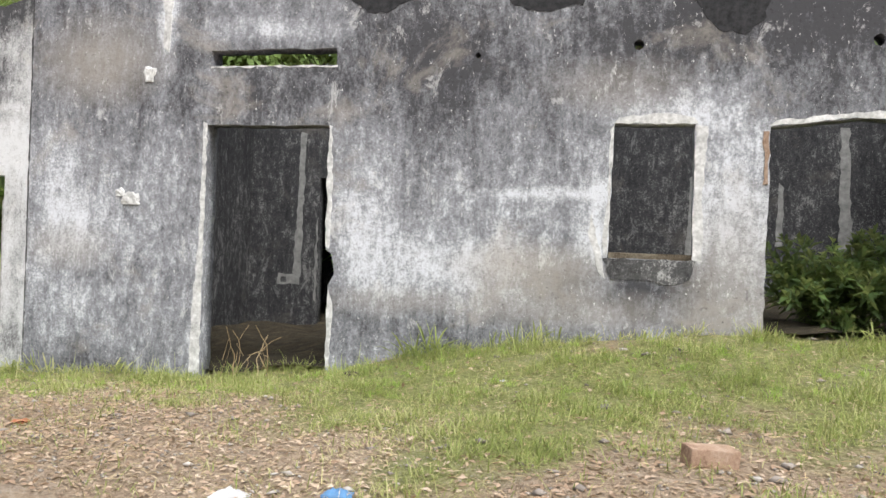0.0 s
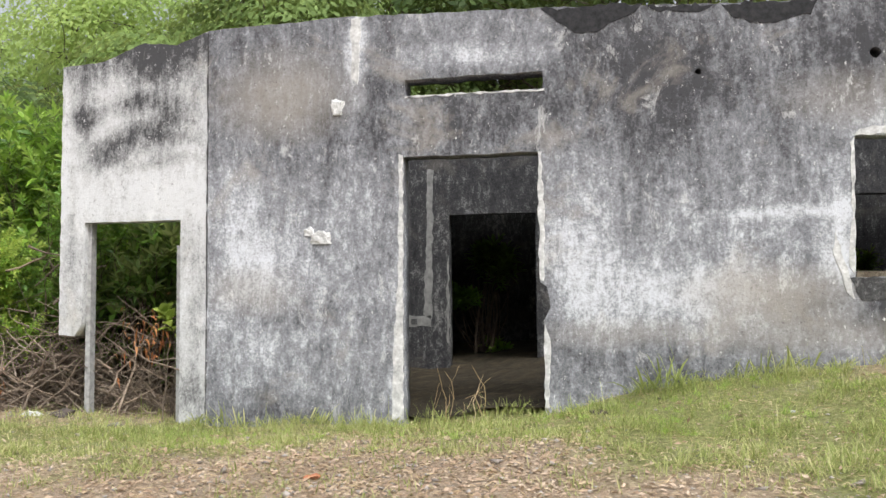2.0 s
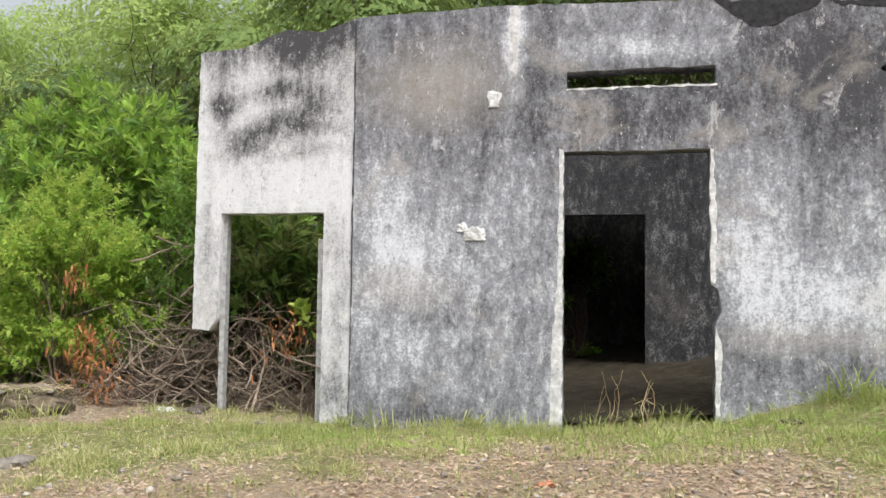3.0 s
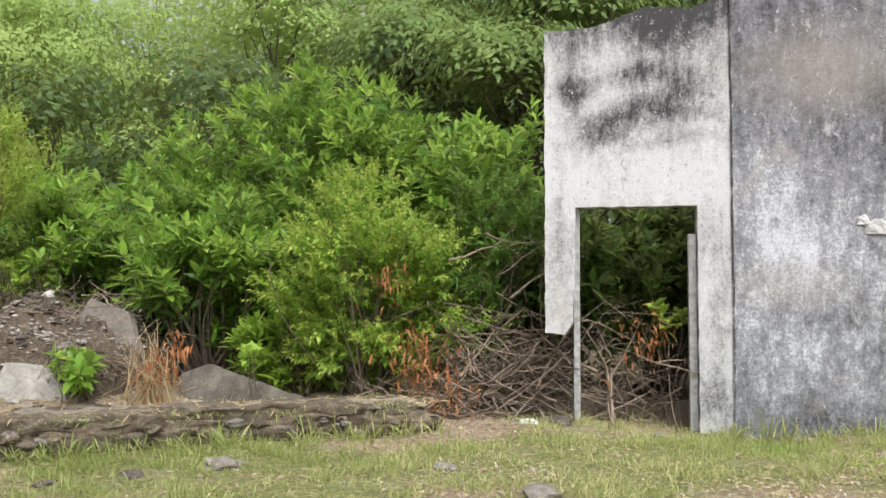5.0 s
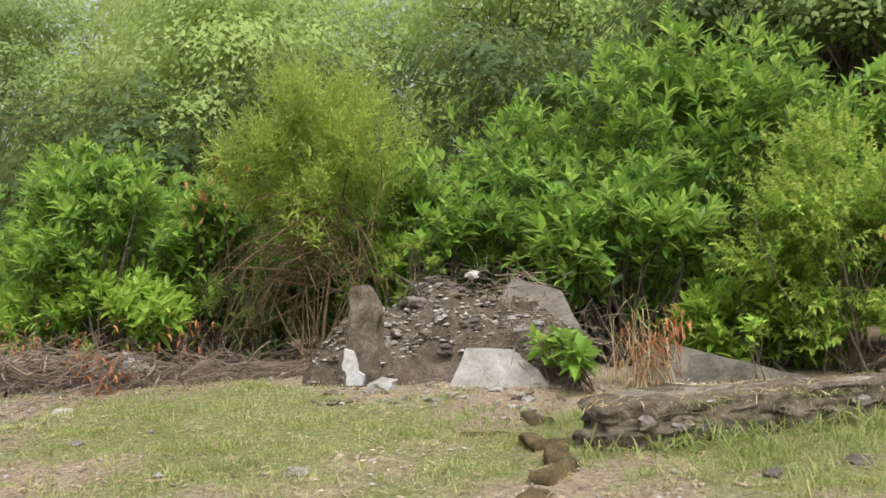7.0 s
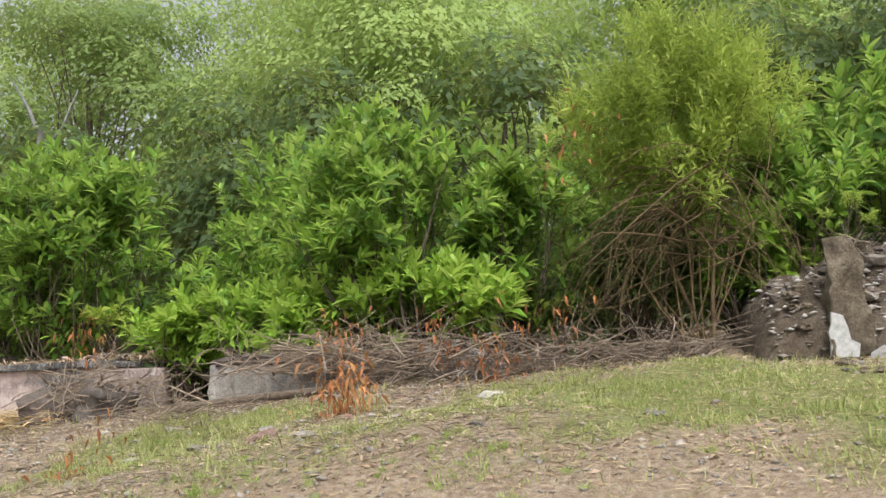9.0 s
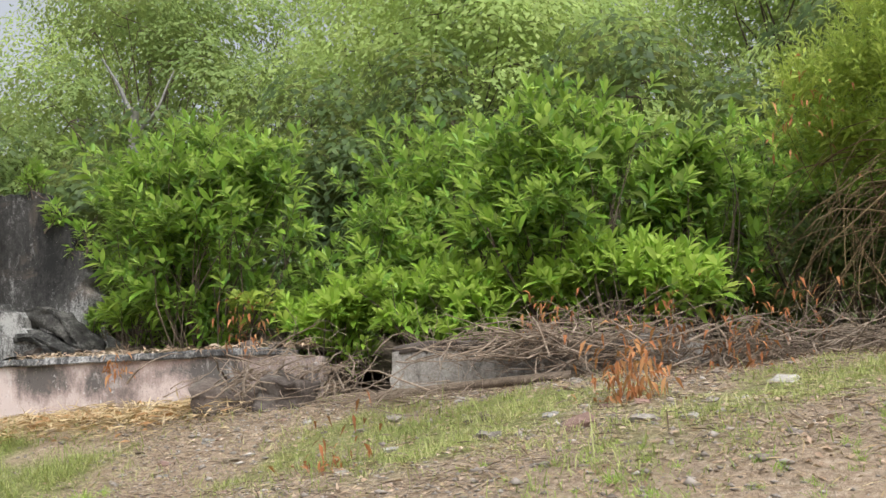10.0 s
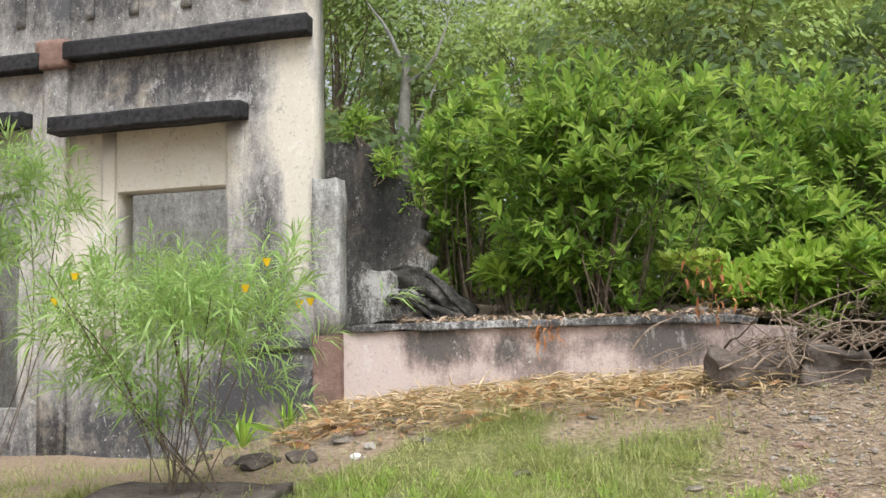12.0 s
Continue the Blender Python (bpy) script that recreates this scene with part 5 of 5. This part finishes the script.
def bank():
    """Earth banked up behind the low wall."""
    xs, ys = np.linspace(-21.7, -14.4, 90), np.linspace(7.72, 10.5, 30)
    X, Y = np.meshgrid(xs, ys)
    g = ground_z(X, Y)
    Z = np.maximum(g, np.interp(X, (-21.7, -18.2, -17.5, -16, -14.4), (0.8, 0.85, 0.55, 0.68, 0.6)) + 0.05 * np.sin(X * 3) * np.sin(Y * 4) + np.clip((Y - 7.72) * 0.1, 0, 0.2)) + 0.03 * np.sin(X * 9.1 + Y * 5)
    V = np.stack([X, Y, Z], -1).reshape(-1, 3)
    i = (np.arange(29)[:, None] * 90 + np.arange(89)[None]).ravel()
    return raw("earth_bank", V, np.stack([i, i + 1, i + 91, i + 90], 1), EARTH, smooth=True)


tagged(bank(), "bank of dark earth and litter behind the low wall", "ground", kind="structure")
for i, (a, b, r, th) in enumerate((((-21.5, 8.05, 1.36), (-20.62, 8.0, 0.9), 0.16, 0.1), ((-21.4, 7.9, 1.08), (-20.75, 7.9, 0.84), 0.1, 0.07))):
    bm = bar_bm((math.dist(a, b), 0.3, r), 90 + i, 30, 5, 0.08, 0.06)
    for v in bm.verts:
        v.co.z += 0.5 * (0.2 - v.co.x ** 2) - 0.05
    ob = link_mesh("fallen_arch", bm, rough_stuff("mould-black stone", (0.02, 0.02, 0.02), (0.05, 0.05, 0.048), (0.2, 0.2, 0.19), 7, 1.0))
    ob.location, ob.rotation_euler = ((a[0] + b[0]) / 2, a[1], (a[2] + b[2]) / 2 - th), (0, math.atan2(a[2] - b[2], b[0] - a[0]), 0)
    tagged(ob, "curved black piece of fallen arch leaning on the ruin", "masonry", "fallen arch pieces")
for i, (x, y, z, w) in enumerate(((-20.75, 7.95, 0.8, 0.34), (-21.15, 7.85, 0.82, 0.4), (-20.5, 7.85, 0.8, 0.26), (-20.3, 7.8, 0.8, 0.2))):
    stone((x, y, z), w, DARKSTONE, i + 4, None, "black mouldy boulder fallen against the ruin", "boulder", "fallen boulders", "boulder", flat=0.6)


def bare_trunk():
    """A grey trunk that has lost its crown, with a few broken limbs."""
    thing = empty("bare_trunk", (-22.05, 10.8, 0.9), "grey bare tree trunk behind the ruin", "tree")
    rng = np.random.default_rng(14)
    V, Fc = tubes([[((0, 0, -0.4), 0.13), ((0.03, 0, 1.2), 0.11), ((-0.03, 0, 2.4), 0.09), ((0.04, 0, 3.4), 0.05)]], 10)
    raw("trunk", V, Fc, GREYBARK, thing, smooth=True)
    for q in ((0.6, 0.1, 3.9), (-0.5, 0, 4.2), (0.4, 0.2, 3.1)):
        V, Fc = tubes([bent_path(rng, (0, 0, q[2] - 0.9), q, 0.04, 0.01, 0.1)], 6)
        raw("limb", V, Fc, GREYBARK, thing, smooth=True)


bare_trunk()


# ---- brushwood ----
def brush_pile(base, sticks, seed, spread, label, lean=(0, 0), mats=(TWIG, TWIG, BARK), r=0.012, upright=False):
    """Cut sticks thrown in a heap, fanning out from its foot."""
    rng = np.random.default_rng(seed)
    thing = empty("brush_pile", base, label, "brushwood", "brushwood heaps")
    bits = []
    for i in range(sticks):
        size = rng.uniform(0.35, 1.0) * max(spread[0], spread[2])
        c = np.array([rng.normal(0, 0.42) * spread[0] + lean[0], rng.normal(0, 0.35) * spread[1] + lean[1], abs(rng.normal(0, 0.38)) * spread[2] + 0.02])
        a, e = rng.uniform(0, 2 * math.pi), rng.uniform(-0.15, 0.75) * min(1.0, spread[2] * 1.6 / max(spread[0], 0.3))
        d = np.array([math.cos(a), math.sin(a) * 0.5, math.sin(e) + 0.25 * (c[0] * math.cos(a) > 0) * min(1.0, spread[2])])
        if upright:
            d = np.array([rng.normal(0, 0.22), rng.normal(0, 0.15), 1.0])
            c[2] = size * 0.45
        d *= size / np.linalg.norm(d)
        s, q = c - d * 0.5, c + d * 0.5
        s[2], q[2] = max(s[2], 0.01), max(q[2], 0.01)
        path = bent_path(rng, s, q, r * rng.uniform(0.5, 1.3), r * 0.25, 0.09, 5)
        if i % 3 == 0:
            V, Fc = tubes([path], 6)
            raw("stick", V, Fc, mats[i % len(mats)], thing, smooth=True)
        else:
            bits.append(path)
            for k in range(2):
                q, w = path[rng.integers(2, 5)]
                bits.append(bent_path(rng, q, np.array(q) + rng.normal(0, 0.16, 3), w * 0.6, 0.002, 0.1, 3))
    V, Fc = tubes(bits, 4)
    tagged(raw("brushwork", V, Fc, mats[0], thing, smooth=True), kind="stuff")
    return thing


brush_pile((-6.75, 7.05, gz(-6.75, 7.05)), 170, 1, (0.75, 0.3, 1.15), "heap of cut grey brushwood by the broken wall", (-0.25, 0), r=0.011)
brush_pile((-6.1, 7.1, gz(-6.1, 7.1)), 70, 2, (0.5, 0.35, 0.95), "grey brushwood heaped in the doorway", (0.05, 0), r=0.009)
brush_pile((-15.9, 7.0, 0.66), 150, 3, (1.1, 0.5, 0.28), "dry brushwood heaped on the footing wall", (0, -0.1), r=0.008)
brush_pile((-15.6, 6.85, gz(-15.6, 6.85)), 110, 13, (1.0, 0.3, 0.42), "thin dry twigs hanging down the footing wall", (0, 0), r=0.006)
brush_pile((-14.6, 6.75, gz(-14.6, 6.75)), 120, 4, (0.7, 0.3, 0.38), "dry twigs heaped at the end of the footing", (0.2, 0), r=0.009)
brush_pile((-18.1, 6.85, gz(-18.1, 6.85) + 0.1), 80, 5, (0.7, 0.4, 0.5), "bare grey branches fallen over masonry blocks", (0.1, -0.1), r=0.009)
brush_pile((-7.6, 6.75, gz(-7.6, 6.75)), 60, 6, (0.6, 0.3, 0.35), "low tangle of dry twigs", r=0.009)
brush_pile((-11.0, 7.3, 1.2), 26, 7, (0.7, 0.3, 0.45), "bare twigs sticking from the rubble", r=0.008)
brush_pile((-10.7, 6.55, gz(-10.7, 6.55) + 0.1), 80, 14, (0.6, 0.3, 0.45), "thin dry twigs lying over the rubble", r=0.006)
brush_pile((-11.6, 7.2, 1.25), 40, 15, (0.6, 0.25, 0.35), "dark bare twigs on top of the rubble", mats=(BARK, TWIG), r=0.006)
brush_pile((-9.9, 6.45, gz(-9.9, 6.45)), 44, 8, (0.22, 0.15, 0.75), "clump of dead brown weed stalks", mats=(STRAW, TWIG, STRAW), r=0.007, upright=True)
brush_pile((-13.4, 6.9, gz(-13.4, 6.9)), 110, 9, (1.0, 0.3, 0.22), "dry twigs along the foot of the bushes", r=0.007)
brush_pile((-16.9, 6.3, gz(-16.9, 6.3)), 50, 10, (0.9, 0.5, 0.1), "twigs scattered on bare ground", r=0.006)
brush_pile((-3.1, 6.55, gz(-3.1, 6.55)), 7, 12, (0.35, 0.1, 0.5), "thin dry weed stalks at the doorway", mats=(STRAW,), r=0.005, upright=True)


def wall_litter():
    """Dry leaves and stalks lying along the coping of the low wall."""
    rng = np.random.default_rng(17)
    n = 900
    p = np.stack([rng.uniform(-21.2, -18.1, n), HOUSE_Y + rng.uniform(-0.02, 0.5, n), 0.825 + rng.uniform(0, 0.035, n)], 1)
    V, T = leaves(rng, p, rng.normal(0, 1, (n, 3)) * (1, 1, 0.3), 0.1, 0.22, 0.2)
    return tagged(raw("wall_litter", V, T, PALELEAF), "dry leaves and stalks along the coping of the low wall", "leaf litter", kind="stuff")


wall_litter()


def dead_sprays():
    """Sprays of withered orange-brown leaves hanging on the cut wood."""
    rng = np.random.default_rng(8)
    for x, y, z, s, n in ((-7.75, 6.75, 0.95, 0.22, 150), (-7.55, 6.6, 0.72, 0.25, 160), (-5.95, 6.85, 1.12, 0.22, 70), (-9.85, 6.4, 0.85, 0.2, 130), (-9.7, 6.4, 1.05, 0.1, 50), (-15.25, 5.35, 0.6, 0.2, 220), (-15.9, 6.95, 0.95, 0.25, 60), (-15.0, 6.7, 0.9, 0.2, 60),
                          (-18.6, 7.3, 1.05, 0.25, 70), (-19.9, 7.3, 0.72, 0.12, 50), (-14.55, 6.45, 0.7, 0.25, 100), (-8.0, 6.9, 1.6, 0.15, 50), (-14.2, 7.0, 0.75, 0.4, 120), (-13.9, 7.2, 2.3, 0.35, 60), (-16.9, 5.0, 0.12, 0.3, 60)):
        p = rng.normal(0, 1, (n, 3)) * (s * 0.55, s * 0.3, s * 0.6)
        p[:, 2] = np.maximum(p[:, 2], gz(x, y) + 0.02 - z)
        V, T = leaves(rng, p, rng.normal(0, 0.6, (n, 3)) - (0, 0, 0.5), 0.075, 0.3, 0.5)
        ob = raw("dead_leaf_spray", V, T, RUST)
        ob.location = (x, y, z)
        tagged(ob, "withered orange-brown leaves caught on twigs", "dead leaves", "dead leaf sprays", "stuff")


dead_sprays()
shrub("seedling", (-10.4, 6.25, gz(-10.4, 6.25)), (-10.45, 6.2, 0.92), (0.45, 0.2, 0.16), 26, 8, 0.15, 0.5, LEAF, "young broad-leaved plant growing from rubble", 71, stems=3, thick=0.01, spread=1.5, group="young plants")
shrub("seedling", (-5.72, 6.95, gz(-5.72, 6.95)), (-5.72, 6.95, 1.3), (0.14, 0.1, 0.16), 9, 7, 0.11, 0.6, SMALLLEAF, "young light green climber in the doorway", 72, stems=1, thick=0.008, group="young plants")
shrub("seedling", (-9.15, 6.6, gz(-9.15, 6.6)), (-9.15, 6.6, 0.95), (0.08, 0.08, 0.12), 5, 7, 0.11, 0.45, LEAF, "single young plant by the kerb", 73, stems=1, thick=0.008, group="young plants")
shrub("seedling", (-18.6, 7.8, 0.85), (-18.7, 7.75, 1.25), (0.5, 0.15, 0.15), 24, 7, 0.09, 0.6, SMALLLEAF, "light green creeper leaves on the low wall", 74, stems=1, thick=0.008, group="young plants")
shrub("fern", (-11.9, 7.2, 1.3), (-11.9, 7.15, 1.62), (0.25, 0.15, 0.2), 22, 16, 0.05, 0.35, SMALLLEAF, "small pale fern on the rubble", 75, stems=1, thick=0.006, group="young plants")
for i, (x, y) in enumerate(((-21.95, 6.9), (-22.3, 6.8))):
    rng = np.random.default_rng(90 + i)
    d = rng.normal(0, 0.5, (26, 3)) + (0, 0, 0.8)
    V, T = leaves(rng, np.zeros((26, 3)), d, 0.4, 0.1, 0.1)
    ob = raw("spiky_plant", V, T, LEAF)
    ob.location = (x, y, gz(x, y) - 0.02)
    tagged(ob, "spiky green plant at the foot of the house", "plant", "spiky plants")


# ---- planter ----
ob = link_mesh("planter_kerb", block_bm((0.95, 0.5, 0.17), 0, 0.03, 71, 5), DARKSTONE)
ob.location, ob.rotation_euler = (-21.4, 4.5, gz(-21.4, 4.5) - 0.08), (0, 0, 0.05)
tagged(ob, "dark stone kerb round the oleander", "kerb")


# ---- grass and litter ----
def grass():
    rng = np.random.default_rng(12)
    n = 340000
    x, y = rng.uniform(-25, 3.3, n), rng.uniform(3.3, 7.1, n)
    tuft = np.sin(x * 5.1 + 1.3 * np.sin(y * 3.7)) * np.sin(y * 6.3 + 1.7 * np.sin(x * 2.9)) + 0.6 * np.sin(x * 13 + y * 7) * np.sin(y * 15 - x * 4)
    dens = np.clip(turf(x, y) * (0.45 + 0.55 * tuft) + 0.09 * (tuft > 0.35) + 0.03, 0.01, 1)
    keep = (rng.uniform(0, 1, n) < dens) & ~((y > 6.62) & (x > -5.3) & ~((x > -3.5) & (x < -2.5)))
    x, y, tuft = x[keep], y[keep], tuft[keep]
    n = len(x)
    wall = np.clip((y - 5.9) / 0.7, 0, 1) * (x > -5.4)
    h = rng.uniform(0.025, 0.075, n) * (1 + 0.75 * np.clip(tuft, 0, 1.4)) * (1 + 0.9 * wall * rng.uniform(0, 1, n)) * np.where(rng.uniform(0, 1, n) < 0.02, 2.2, 1) * np.where(x < -18.6, 1.4, np.where((x > -15) & (x < -9.5), 0.7, 1))
    p = np.stack([x, y, ground_z(x, y) - 0.004], 1)
    a = rng.uniform(0, 2 * math.pi, n)
    lean = rng.uniform(0.3, 2.4, n)
    d = np.stack([np.cos(a) * lean, np.sin(a) * lean, np.ones(n)], 1)
    d /= np.linalg.norm(d, axis=1, keepdims=True)
    s = np.stack([-np.sin(a), np.cos(a), np.zeros(n)], 1) * rng.uniform(0.0015, 0.0032, n)[:, None]
    tip = p + d * h[:, None] * 1.2 - np.array([0, 0, 1.0]) * (h * lean * 0.25)[:, None]
    mid = p + d * h[:, None] * 0.65 + np.array([0, 0, 1.0]) * (h * 0.08)[:, None]
    V = np.stack([p - s, p + s, mid + s * 0.8, mid - s * 0.8, tip], 1).reshape(-1, 3)
    b = np.arange(n)[:, None] * 5
    T = np.concatenate([b + np.array([q]) for q in ((0, 1, 2), (0, 2, 3), (3, 2, 4))], 1).reshape(-1, 3)
    return raw("grass", V, T, GRASS)


tagged(grass(), "short patchy green and yellowing grass", "grass", kind="stuff")


def tufts(name, spots, mat, label, seed):
    """Clumps of long arching blades; a spot is x, y, height, blades."""
    rng = np.random.default_rng(seed)
    pos, ax, ln = [], [], []
    for x, y, h, k in spots:
        px, py = x + rng.normal(0, h * 0.22, k), y + rng.normal(0, h * 0.15, k)
        pos.append(np.stack([px, py, ground_z(px, py) - 0.005], 1))
        ax.append(np.stack([rng.normal(0, 0.5, k), rng.normal(0, 0.5, k), np.ones(k)], 1))
        ln.append(h * rng.uniform(0.5, 1.2, k))
    V, T = blades(rng, np.concatenate(pos), np.concatenate(ax), np.concatenate(ln), 0.045, 0.35)
    return tagged(raw(name, V, T, mat), label, "grass", kind="stuff")


rng = np.random.default_rng(88)
foot = [(x, 6.6 - abs(rng.normal(0, 0.05)), rng.uniform(0.06, 0.2) * (1.5 if rng.uniform() < 0.12 else 1), int(rng.uniform(8, 26))) for x in rng.uniform(-5.5, 3.0, 130) if not -3.5 < x < -2.45]
foot += [(-1.6, 6.55, 0.38, 22), (-0.75, 6.55, 0.4, 16), (-1.5, 6.5, 0.3, 24), (-4.2, 6.58, 0.3, 14), (-3.3, 6.75, 0.2, 30), (-2.7, 6.75, 0.22, 34), (-3.0, 6.85, 0.2, 30)]
tufts("wall_grass", foot, GRASS, "longer grass at the foot of the ruined wall", 89)
kerbside = [(-10.1 + 2.6 * k + rng.normal(0, 0.08), 4.42 + 1.45 * k + rng.normal(0, 0.06), rng.uniform(0.12, 0.26), int(rng.uniform(8, 20))) for k in rng.uniform(0, 1, 60)]
kerbside += [(x, y, rng.uniform(0.06, 0.15), 22) for x, y in zip(rng.uniform(-14, -3, 170), rng.uniform(3.5, 5.8, 170)) if turf(x, y) > 0.25]
tufts("tussocks", kerbside, GRASS, "arching grass tufts along the broken kerb", 90)
lush = [(x, y, rng.uniform(0.07, 0.14), 34) for x, y in zip(rng.uniform(-21, -16.5, 420), rng.uniform(3.3, 5.6, 420)) if y < np.interp(x, (-21, -20, -18.4, -17.4, -16.5), (5.4, 5.5, 4.9, 4.1, 3.6)) + 0.25 * math.sin(x * 5)]
lush += [(x, y, rng.uniform(0.05, 0.1), 24) for x, y in zip(rng.uniform(-5.4, 3.0, 260), rng.uniform(5.2, 6.5, 260))]
lush += [(x, y, rng.uniform(0.04, 0.08), 26) for x, y in zip(rng.normal(-14.9, 0.8, 90), rng.uniform(3.2, 4.2, 90))]
tufts("lush_grass", lush, LUSH, "bright green fresh grass", 91)


def litter(name, n, box, mat, size, ratio, label, seed, weight, lift=0.006, cat="leaf litter"):
    rng = np.random.default_rng(seed)
    x, y = rng.uniform(box[0], box[1], n), rng.uniform(box[2], box[3], n)
    k = rng.uniform(0, 1, n) < weight(x, y)
    x, y = x[k], y[k]
    d = rng.normal(0, 1, (len(x), 3)) * (1, 1, 0.16)
    V, T = leaves(rng, np.stack([x, y, ground_z(x, y) + rng.uniform(0.002, lift * 2, len(x))], 1), d, size, ratio, 0.05)
    return tagged(raw(name, V, T, mat), label, cat, kind="stuff")


litter("leaf_litter", 26000, (-7, 3.2, 3.3, 6.3), PALELEAF, 0.05, 0.36, "dry brown leaves strewn on bare earth", 31, lambda x, y: 0.08 + 0.75 * (1 - turf(x, y)))
litter("leaf_litter", 14000, (-19, -7, 3.5, 7.2), PALELEAF, 0.05, 0.36, "brown leaves strewn on the ground", 32, lambda x, y: 0.25 + 0.4 * (1 - turf(x, y)))
litter("dead_leaf_litter", 1500, (-21.6, -18.2, 5.8, 7.45), DEADLEAF, 0.13, 0.3, "broad withered leaves below the low wall", 39, lambda x, y: np.clip(1.1 - abs(y - 6.7 - (x + 20) * 0.22) * 1.2, 0.05, 0.7), 0.05)
litter("straw_litter", 6500, (-21.6, -18.2, 5.9, 7.45), STRAW, 0.18, 0.075, "pale dry straw and stalks below the low wall", 33, lambda x, y: np.clip(1.2 - abs(y - 6.75 - (x + 20) * 0.22 - 0.12 * np.sin(x * 5)) * 1.1, 0.04, 0.8), 0.06, "straw")
litter("straw_litter", 11000, (-19, -13.5, 3.8, 7.2), TWIG, 0.12, 0.06, "broken dry twigs and stalks on bare ground", 36, lambda x, y: 1.1 - turf(x, y), 0.02, "twigs")
litter("straw_litter", 60000, (-19, 3.2, 3.3, 7.0), STRAW, 0.085, 0.045, "dry straw scattered in the grass", 34, lambda x, y: 0.5 + 0 * x, 0.012, "straw")

litter("dry_crumbs", 15000, (-8, 3.2, 3.3, 5.9), FLAKES, 0.03, 0.4, "tan flakes of dry leaf and bark on bare earth", 37, lambda x, y: 0.1 + 0.9 * (1 - turf(x, y)), 0.008)
litter("dry_crumbs", 15000, (-19.5, -8, 3.6, 7.0), FLAKES, 0.03, 0.4, "tan flakes of dry leaf and mortar on bare earth", 38, lambda x, y: 0.12 + 0.7 * (1 - turf(x, y)), 0.008)


def gravel():
    rng = np.random.default_rng(41)
    n = 42000
    x, y = rng.uniform(-22, 3, n), rng.uniform(3.4, 7.0, n)
    bare = 1 - turf(x, y)
    k = rng.uniform(0, 1, n) < 0.03 + 0.5 * bare * np.where((x < -14.8) & (x > -19), 1.2, 0.5)
    x, y = x[k], y[k]
    n = len(x)
    r = rng.uniform(0.004, 0.015, n) * np.where(rng.uniform(0, 1, n) < 0.08, 2.2, 1)
    c = np.stack([x, y, ground_z(x, y) + r * 0.3], 1)
    o = np.array([(1, 0, 0), (0, 1, 0), (-1, 0, 0), (0, -1, 0), (0, 0, 0.7), (0, 0, -0.6)], float)
    V = c[:, None] + (o[None] + rng.normal(0, 0.25, (n, 6, 3))) * r[:, None, None] * (1.2, 1, 0.8)
    f = np.array([(0, 1, 4), (1, 2, 4), (2, 3, 4), (3, 0, 4), (1, 0, 5), (2, 1, 5), (3, 2, 5), (0, 3, 5)])
    return raw("gravel", V.reshape(-1, 3), (np.arange(n)[:, None, None] * 6 + f[None]).reshape(-1, 3), GRAVEL)


tagged(gravel(), "small grey stones and mortar crumbs", "gravel", kind="stuff")
